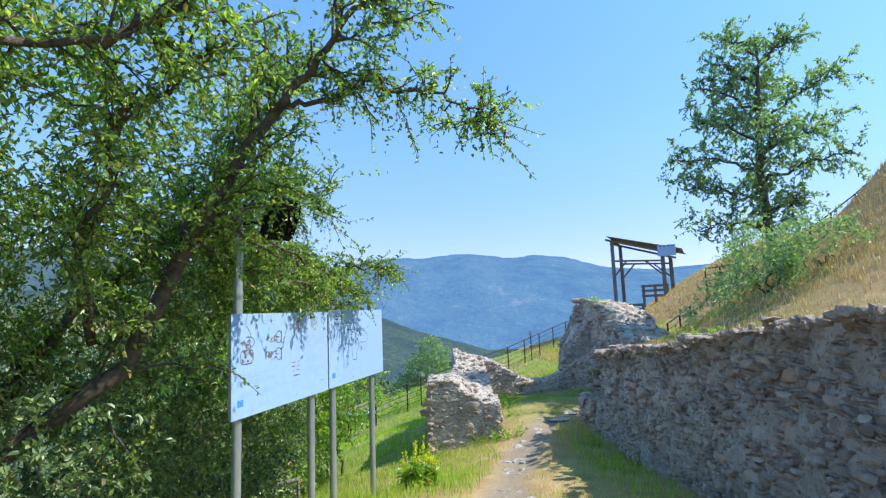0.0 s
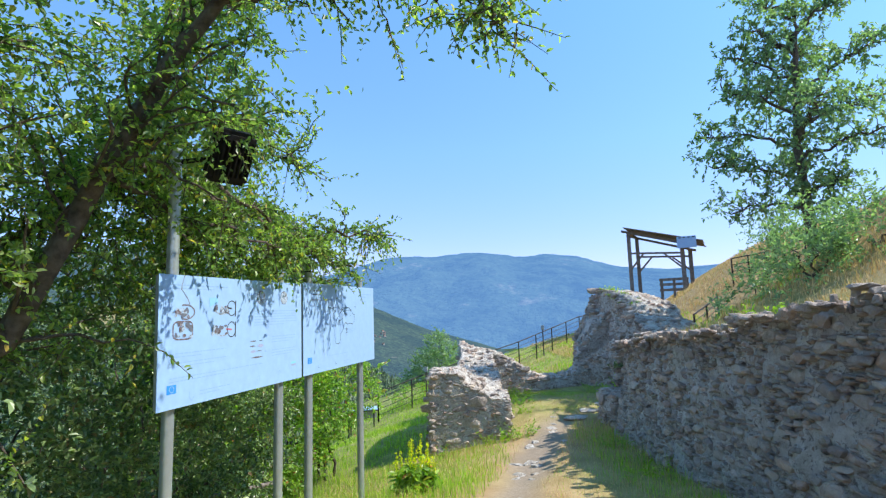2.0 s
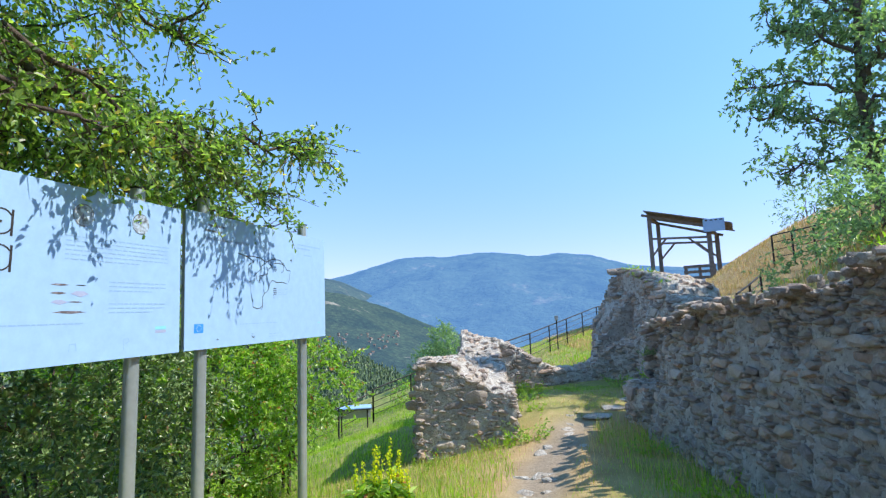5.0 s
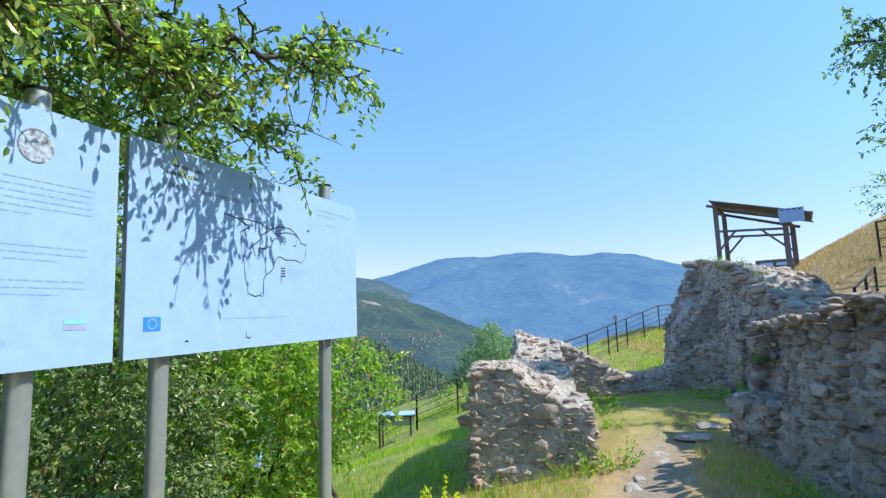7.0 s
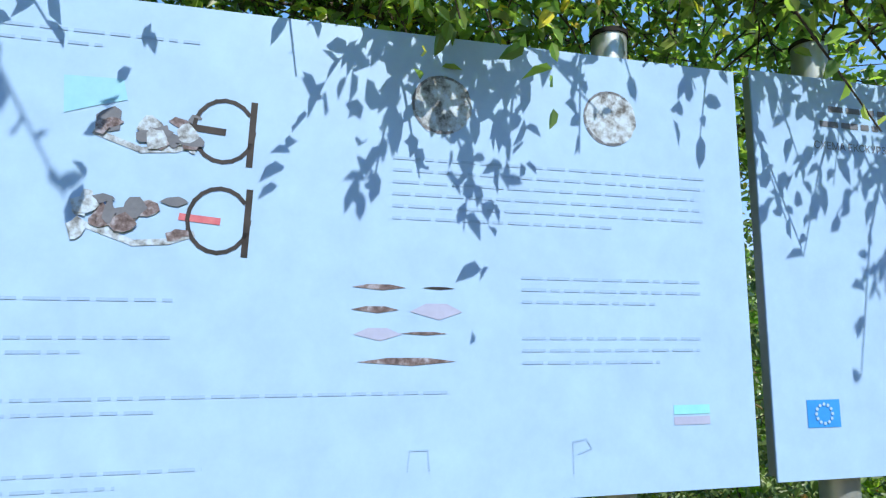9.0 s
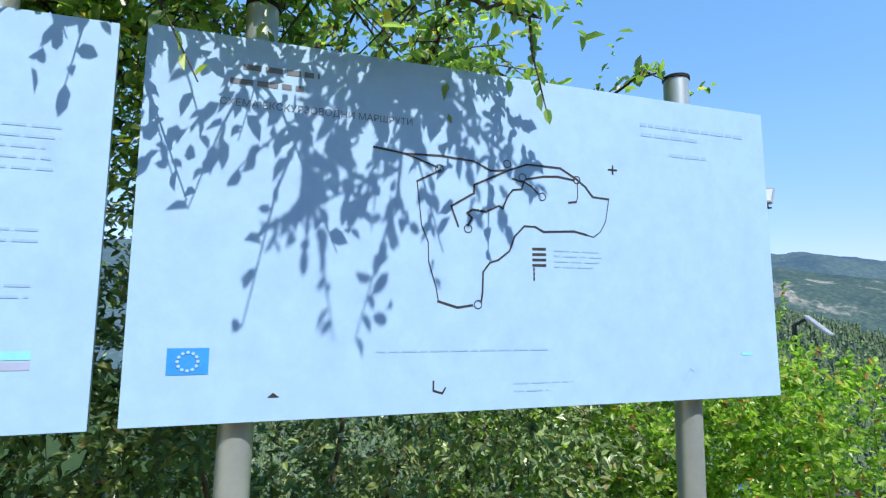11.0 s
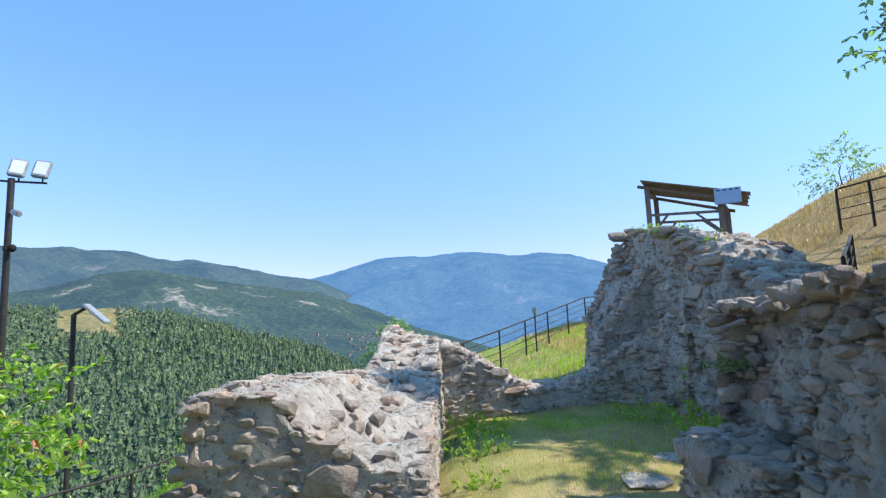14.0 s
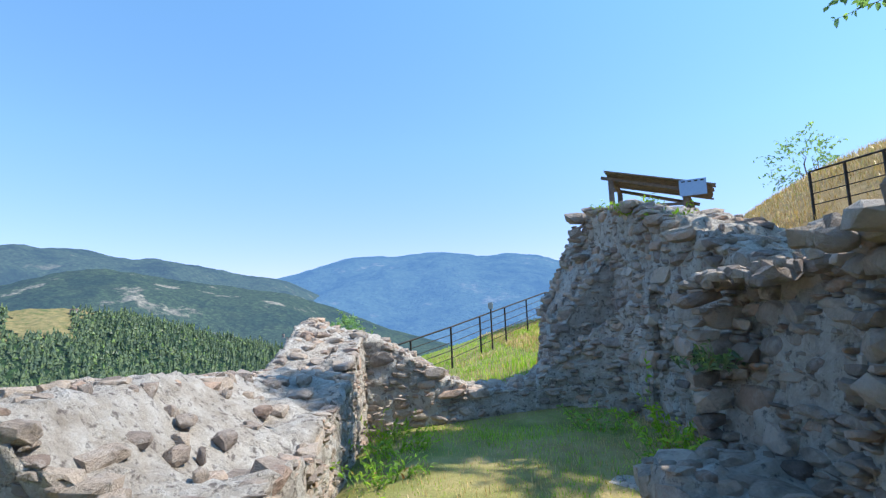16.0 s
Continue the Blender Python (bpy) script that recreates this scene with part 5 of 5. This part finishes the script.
# ---- stones on the path and by the gate ----
def loose_stones():
    rng = random.Random(31)
    for k in range(34):
        u = rng.uniform(6, 15.2)
        v = float(np.interp(u, [-10, 0, 6, 9, 12, 14.5, 17], [0.0, 0.1, 0.35, 0.85, 1.7, 2.6, 3.0])) + rng.gauss(0, 0.35)
        p = at_uv(u, v)
        s = rng.uniform(0.06, 0.26)
        me = STONES[k % len(STONES)].copy()
        me.materials[0] = MORTAR
        ob = new("path_stone", me)
        ob.matrix_world = Matrix.Translation((p.x, p.y, ground_at(p.x, p.y) - 0.065)) @ Euler((rng.uniform(-0.1, 0.1), rng.uniform(-0.1, 0.1), rng.uniform(0, 6))).to_matrix().to_4x4() @ Matrix.Diagonal((s * 1.5, s, 0.08, 1))
        tagged(ob, "flat pale stone trodden into the earth path", "stone", "stones in the path")
    for u, v, sx, sy in ((13.9, 2.75, 0.75, 0.5), (14.35, 3.1, 0.6, 0.42), (14.8, 3.55, 0.55, 0.4)):
        p = at_uv(u, v)
        me = STONES[int(u * 7) % len(STONES)].copy()
        me.materials[0] = MORTAR
        ob = new("threshold_slab", me)
        ob.matrix_world = Matrix.Translation((p.x, p.y, ground_at(p.x, p.y) - 0.03)) @ Euler((0, 0.02, u)).to_matrix().to_4x4() @ Matrix.Diagonal((sx, sy, 0.07, 1))
        tagged(ob, "flat light stone slab lying in the gateway", "slab", "slabs in the gateway")


loose_stones()


def drain_pipe(u, v, z0, z1):
    t = thing("drain_pipe", "short black ribbed drain pipe set in the wall", "pipe")
    p = at_uv(u, v)
    t.location = (p.x, p.y, z0)
    part("pipe", rod((0, 0, 0), (0, 0, z1 - z0), 0.05, 14), DARK_PLASTIC, t)
    n = 8
    for k in range(n):
        z = (z1 - z0) * (k + 0.5) / n
        part("rib", rod((0, 0, z - 0.012), (0, 0, z + 0.012), 0.062, 14), DARK_PLASTIC, t)


drain_pipe(15.75, 4.66, 0.62, 0.95)

# ---- grass, weeds and flowers ----
def blades(name, label, mat, count, region, height, width, seed, keep=None, lean=0.35):
    """Grass over a stretch of the plan (u0, u1, v0, v1), in tufts of uneven density."""
    rng = np.random.default_rng(seed)
    u, v = rng.uniform(region[0], region[1], count * 3), rng.uniform(region[2], region[3], count * 3)
    x, y = CA * v - SA * u, SA * v + CA * u
    dens = 0.5 + 0.5 * noise_grid(x, y, 0.9, seed) + 0.35 * noise_grid(x, y, 3.5, seed + 2, 2)
    ok = rng.random(len(u)) < np.clip(dens, 0.03, 1)
    ok &= (path_offset(u, v) > 0.36 + 0.25 * rng.random(len(u))) | (u > 13.6 + 0.8 * rng.random(len(u)))
    if keep is not None:
        ok &= keep(u, v)
    x, y = x[ok][:count], y[ok][:count]
    n = len(x)
    z = ground_z(x, y) - 0.04
    h = height * rng.uniform(0.35, 1.0, n) ** 1.3 * (0.7 + 0.5 * np.clip(noise_grid(x, y, 0.7, seed + 5), -0.6, 1))
    a = rng.uniform(0, 2 * math.pi, n)
    p = np.stack([x, y, z], -1)
    side = np.stack([np.cos(a), np.sin(a), np.zeros(n)], -1) * (width * rng.uniform(0.6, 1.3, n))[:, None]
    bend = np.stack([np.cos(a + 1.3), np.sin(a + 1.3), np.zeros(n)], -1) * (h * lean * rng.uniform(0.2, 1.6, n))[:, None]
    up = np.stack([np.zeros(n), np.zeros(n), h], -1)
    vert = np.stack([p - side, p + side, p + up * 0.55 + bend * 0.35 + side * 0.6, p + up * 0.55 + bend * 0.35 - side * 0.6, p + up + bend], 1).reshape(-1, 3)
    i = np.arange(n)[:, None] * 5
    f = np.concatenate([i + np.array([0, 1, 2]), i + np.array([0, 2, 3]), i + np.array([3, 2, 4])], 0)
    tagged(part(name, arrays(name, vert, f), mat), label, "grass", kind="stuff")


outside = lambda u, v: ~((u > 12.9) & (v > -0.5) & (v < 1.3))
blades("meadow_grass", "bright green grass on the slope below the ruin", GREEN_BLADE, 42000, (6.5, 26, -7, 1.0), 0.34, 0.006, 41, outside)
blades("verge_grass", "mixed green grass beside the path", GREEN_BLADE, 14000, (2, 13, -1.6, 3.1), 0.2, 0.004, 42, outside)
blades("verge_straw", "dry straw-coloured grass beside the path", DRY_BLADE, 34000, (1, 13, -2.4, 3.1), 0.22, 0.0035, 43, outside)
blades("court_grass", "short green weeds in the ruined court", GREEN_BLADE, 15000, (13.4, 18.0, 1.25, 4.7), 0.11, 0.005, 44)
blades("court_straw", "short dry grass in the ruined court", DRY_BLADE, 9000, (13.2, 18.0, 1.25, 4.7), 0.12, 0.004, 45)
blades("slope_grass", "sunlit green grass on the slope behind the wall", GREEN_BLADE, 22000, (18.9, 34, -2, 8), 0.26, 0.01, 46)
blades("slope_straw", "dry yellow grass on the slope behind the wall", DRY_BLADE, 8000, (18.4, 30, 0, 8), 0.25, 0.008, 55)
blades("hill_straw", "golden dry grass on the hillside", DRY_BLADE, 110000, (8, 40, 4.5, 18), 0.3, 0.011, 47)
blades("hill_grass", "green grass on the lower hillside", GREEN_BLADE, 16000, (13, 30, 5.2, 8.5), 0.3, 0.01, 48)
blades("wall_foot_grass", "tall weeds along the foot of the long wall", GREEN_BLADE, 3000, (0, 13.4, 2.3, 3.2), 0.34, 0.005, 49)
blades("wall_foot_straw", "tall dry stalks along the foot of the long wall", DRY_BLADE, 4500, (0, 13.4, 2.1, 3.2), 0.42, 0.003, 50)


def mullein(x, y, seed):
    rng = np.random.default_rng(seed)
    t = thing("mullein_plant", "tall weed with spikes of yellow flowers", "plant")
    g = ground_at(x, y)
    pts, ds, fp, fd = [], [], [], []
    for k in range(9):
        a = rng.uniform(0, 6.28)
        b = np.array([x + 0.16 * math.cos(a) * rng.random(), y + 0.16 * math.sin(a) * rng.random(), g])
        e = b + np.array([rng.normal(0, 0.08), rng.normal(0, 0.08), rng.uniform(0.5, 0.85)])
        part("stalk", tubes("stalk", [([b, (b + e) / 2, e], [0.008, 0.006, 0.003])], 5), GREEN_BLADE, t)
        for q in rng.uniform(0.0, 0.55, 26):
            pts.append(b + (e - b) * q), ds.append(np.array([rng.normal(), rng.normal(), 0.3]))
        for q in rng.uniform(0.4, 1.0, 60):
            fp.append(b + (e - b) * q + rng.normal(0, 0.008, 3)), fd.append(rng.normal(0, 1, 3))
    tagged(part("foliage", leaf_cloud("foliage", np.array(pts), np.array(ds), 0.15, rng, 0.4), BRIGHT_LEAF, t), kind="stuff")
    tagged(part("blossom", leaf_cloud("blossom", np.array(fp), np.array(fd), 0.026, rng, 0.9), YELLOW_FLOWER, t), kind="stuff")


mullein(-3.05, 9.15, 51)
mullein(-2.8, 9.35, 52)


def weed(x, y, z, size, count, mat, seed, label, spread=0.3, category="plant"):
    rng = np.random.default_rng(seed)
    t = thing("weed", label, category)
    a = rng.uniform(0, 6.28, count)
    s = np.stack([x + spread * np.cos(a) * rng.random(count), y + spread * np.sin(a) * rng.random(count), np.full(count, z)], -1)
    d = np.stack([np.cos(a) * 0.5, np.sin(a) * 0.5, np.full(count, 1.0)], -1)
    pts, ds, lines = spray(s, d, rng.uniform(0.4, 1.0, count) * size, rng, 30)
    tagged(part("foliage", leaf_cloud("foliage", pts, ds, 0.06, rng, 0.4), mat, t), kind="stuff")
    tagged(part("stalk_mass", tubes("stalk_mass", [(q, [0.004, 0.003, 0.002]) for q in lines], 3), mat, t), kind="stuff")


for k, (u, v, s, n) in enumerate(((15.2, 1.65, 0.4, 26), (16.3, 1.7, 0.45, 26), (17.2, 1.6, 0.4, 20), (14.3, 1.7, 0.25, 16), (12.8, 1.35, 0.45, 26), (12.7, 0.9, 0.35, 16), (14.9, 4.0, 0.55, 18), (15.6, 4.3, 0.7, 18), (11.2, 2.8, 0.35, 16),
                                  (9.3, 2.75, 0.3, 16), (12.6, -0.2, 0.3, 12), (9.8, 0.2, 0.2, 14), (16.6, 3.9, 0.5, 16))):
    p = at_uv(u, v)
    weed(p.x, p.y, ground_at(p.x, p.y) - 0.02, s, n, BRIGHT_LEAF if k % 2 == 0 else GREEN_BLADE, 60 + k, "leafy green weed at the foot of the ruin")
for k, (u, v, z, s, n) in enumerate(((13.7, 3.7, 1.0, 0.16, 26), (17.6, 4.95, 2.62, 0.3, 34), (16.9, 5.0, 2.38, 0.25, 26), (18.9, 5.0, 2.88, 0.25, 26), (19.5, 5.4, 2.85, 0.25, 20), (7.2, 3.4, 2.1, 0.25, 10))):
    p = at_uv(u, v)
    weed(p.x, p.y, z, s, n, GREEN_BLADE if k else HEDGE_LEAF, 90 + k, "tuft of grassy weeds growing on the ruined wall", 0.22)

bush("valley_tree", "small dark green tree below the railing", [((-9.3, 31.0, -1.0), (1.3, 1.3, 1.6)), ((-8.9, 31.0, 0.2), (0.8, 0.8, 1.3)), ((-10.2, 31.3, -2.0), (1.3, 1.3, 1.3))], OAK_LEAF, 0.12, 1500, 24, "tree", 8, 26, 0.5)
bush("railing_shrub", "green shrub growing by the railing", [((-7.6, 23.2, -1.3), (1.0, 0.9, 0.8)), ((-11.5, 17.0, -2.4), (1.2, 1.6, 1.0)), ((-10.6, 22.0, -2.3), (1.4, 1.2, 0.9))], BRIGHT_LEAF, 0.08, 1500, 25, "bush", 8, 26, 0.5)
bush("crest_sapling", "thin sapling on the crest of the dry hill", [((8.7, 33.0, ground_at(8.7, 33.0) + 1.1), (1.0, 0.8, 1.1))], OAK_LEAF, 0.13, 120, 26, "sapling", 7, 16, 0.8)


# ---- forest and village across the valley ----
MEADOW = speckled("dry_meadow", [(0.35, (0.09, 0.12, 0.045)), (0.5, (0.2, 0.17, 0.075)), (0.65, (0.27, 0.215, 0.1))], 0.22, 0.95, (0.5, 0.1), 1.5)
def pine_forest():
    A, R, V = FOREST
    rng = np.random.default_rng(71)
    n = 25000
    i, j = rng.uniform(0, V.shape[0] - 1.01, n), 69 * rng.uniform(0.02, 1.0, n) ** 0.8
    i0, j0 = i.astype(int), np.minimum(j.astype(int), V.shape[1] - 2)
    fi, fj = (i - i0)[:, None], (j - j0)[:, None]
    p = V[i0, j0] * (1 - fi) * (1 - fj) + V[i0 + 1, j0] * fi * (1 - fj) + V[i0, j0 + 1] * (1 - fi) * fj + V[i0 + 1, j0 + 1] * fi * fj
    az = np.degrees(np.arctan2(p[:, 0], p[:, 1] - 8))
    p = p[~((az > -50.4) & (az < -46.0) & (j > 53))]
    n = len(p)
    h = rng.uniform(0.0, 1.0, n) ** 1.4 * 5.0 + 3.0
    broad = rng.random(n) < 0.28 + 0.3 * (noise_grid(p[:, 0], p[:, 1], 0.012, 4) > 0.3)
    h = np.where(broad, h * 0.6, h)
    w = h * np.where(broad, rng.uniform(0.36, 0.52, n), rng.uniform(0.16, 0.27, n))
    verts, faces, base = [], [], 0
    k = 5
    ang = np.arange(k) * 2 * math.pi / k
    for z0, z1, ww in ((0.08, 0.5, 1.0), (0.3, 0.7, 0.85), (0.5, 0.86, 0.66), (0.7, 1.0, 0.42)):
        jit = rng.uniform(0.35, 1.6, (n, k))
        ring = np.stack([p[:, 0:1] + np.cos(ang) * w[:, None] * ww * jit, p[:, 1:2] + np.sin(ang) * w[:, None] * ww * jit, (p[:, 2] + h * z0)[:, None] + h[:, None] * rng.uniform(-0.14, 0.14, (n, k))], -1)
        tip = np.stack([p[:, 0], p[:, 1], p[:, 2] + h * z1], -1)[:, None]
        verts.append(np.concatenate([ring, tip], 1))
    v = np.concatenate(verts, 1).reshape(-1, 3)
    per = 4 * (k + 1)
    one = [(t * (k + 1) + q, t * (k + 1) + (q + 1) % k, t * (k + 1) + k) for t in range(4) for q in range(k)]
    f = (np.arange(n)[:, None, None] * per + np.array(one)[None]).reshape(-1, 3)
    tagged(part("pine_forest", arrays("pine_forest", v, f), CONIFER), "dense dark green pine forest on the far slope", "forest", kind="stuff")
    # the dry clearing on its crest
    inside = lambda a, b: -50.5 < math.degrees(A[a, b]) + 1.6 * noise.noise((b * 0.35, a * 0.2, 3)) < -45.2 + 0.06 * (b - 60)
    cells = [(a, b) for a in range(V.shape[0] - 1) for b in range(52, 74) if inside(a, b)]
    verts, faces = [], []
    for a, b in cells:
        faces.append([len(verts) + q for q in range(4)])
        verts += [tuple(V[c, d] + np.array([0, 0, 0.9])) for c, d in ((a, b), (a + 1, b), (a + 1, b + 1), (a, b + 1))]
    tagged(part("hill_clearing", arrays("hill_clearing", verts, faces), MEADOW), "dry golden clearing on the forest hill", "clearing", kind="structure")


pine_forest()

PLASTER = speckled("pale_plaster", [(0.3, (0.24, 0.215, 0.19)), (0.7, (0.33, 0.3, 0.27))], 0.5, 0.9, (0.1, 0.01))
ROOF_TILE = speckled("red_roof_tile", [(0.3, (0.15, 0.09, 0.07)), (0.7, (0.22, 0.14, 0.11))], 0.5, 0.9, (0.2, 0.02))


def house(label, group=""):
    t = thing("house", label, "house", group)
    part("walls", box(bmesh.new(), (6.5, 5, 4.4), Matrix.Translation((0, 0, 1.2)), 0.05), PLASTER, t)
    bm = bmesh.new()
    v = [bm.verts.new(p) for p in ((-3.6, -2.9, 3.2), (3.6, -2.9, 3.2), (3.6, 2.9, 3.2), (-3.6, 2.9, 3.2), (-3.5, 0, 4.7), (3.5, 0, 4.7))]
    for f in ((0, 1, 5, 4), (2, 3, 4, 5), (3, 0, 4), (1, 2, 5), (3, 2, 1, 0)):
        bm.faces.new([v[i] for i in f])
    part("roof", bm, ROOF_TILE, t)
    return t


def village():
    rng = random.Random(5)
    first = house("small pale house with a red roof in the valley", "village houses")
    A, R, V = MIDDLE
    spots = [(a, b) for a in range(V.shape[0]) for b in range(6, 60) if -28.5 < math.degrees(A[a, b]) < -22 and -3.6 < math.degrees(math.atan2(V[a, b, 2] - 1.6, R[a, b])) < -1.0]
    rng.shuffle(spots)
    for k, (a, b) in enumerate(spots[:34]):
        m = Matrix.Translation(V[a, b] + np.array([0, 0, 0.6])) @ Matrix.Diagonal((0.8, 0.8, 0.8, 1)) @ Euler((0, 0, rng.uniform(0, 3))).to_matrix().to_4x4()
        if k == 0:
            first.matrix_basis = m
        else:
            copy_thing(first, m)
    A, R, V = FOREST
    a = int(np.argmin(np.abs(np.degrees(A[:, 0]) + 45.7)))
    lone = house("lone house with a red roof on the forest hill")
    lone.matrix_basis = Matrix.Translation(V[a, 66] + np.array([0, 0, 1.5])) @ Matrix.Diagonal((0.75, 0.75, 0.75, 1))


village()

# ---- the stones of the walls ----
def lay_stones():
    by_wall = {}
    for wall, rank, m, k in QUEUE:
        by_wall.setdefault(wall.name, (wall, []))[1].append((rank, m, k))
    for wall, stones in by_wall.values():
        stones.sort(key=lambda q: q[0])
        for rank, m, k in stones[:300]:
            ob = new("stone", STONES[k])
            ob.parent = wall
            ob.matrix_basis = m
        rest = stones[300:]
        if rest:
            verts, faces, n = [], [], 0
            for rank, m, k in rest:
                co, f = STONE_DATA[k]
                mm = np.array(m)
                verts.append(co @ mm[:3, :3].T + mm[:3, 3])
                faces.append(f + n)
                n += len(co)
            tagged(part("rubble", arrays("rubble", np.concatenate(verts), np.concatenate(faces)), STONE, wall), "rough grey and brown rubble stones", kind="stuff")


lay_stones()
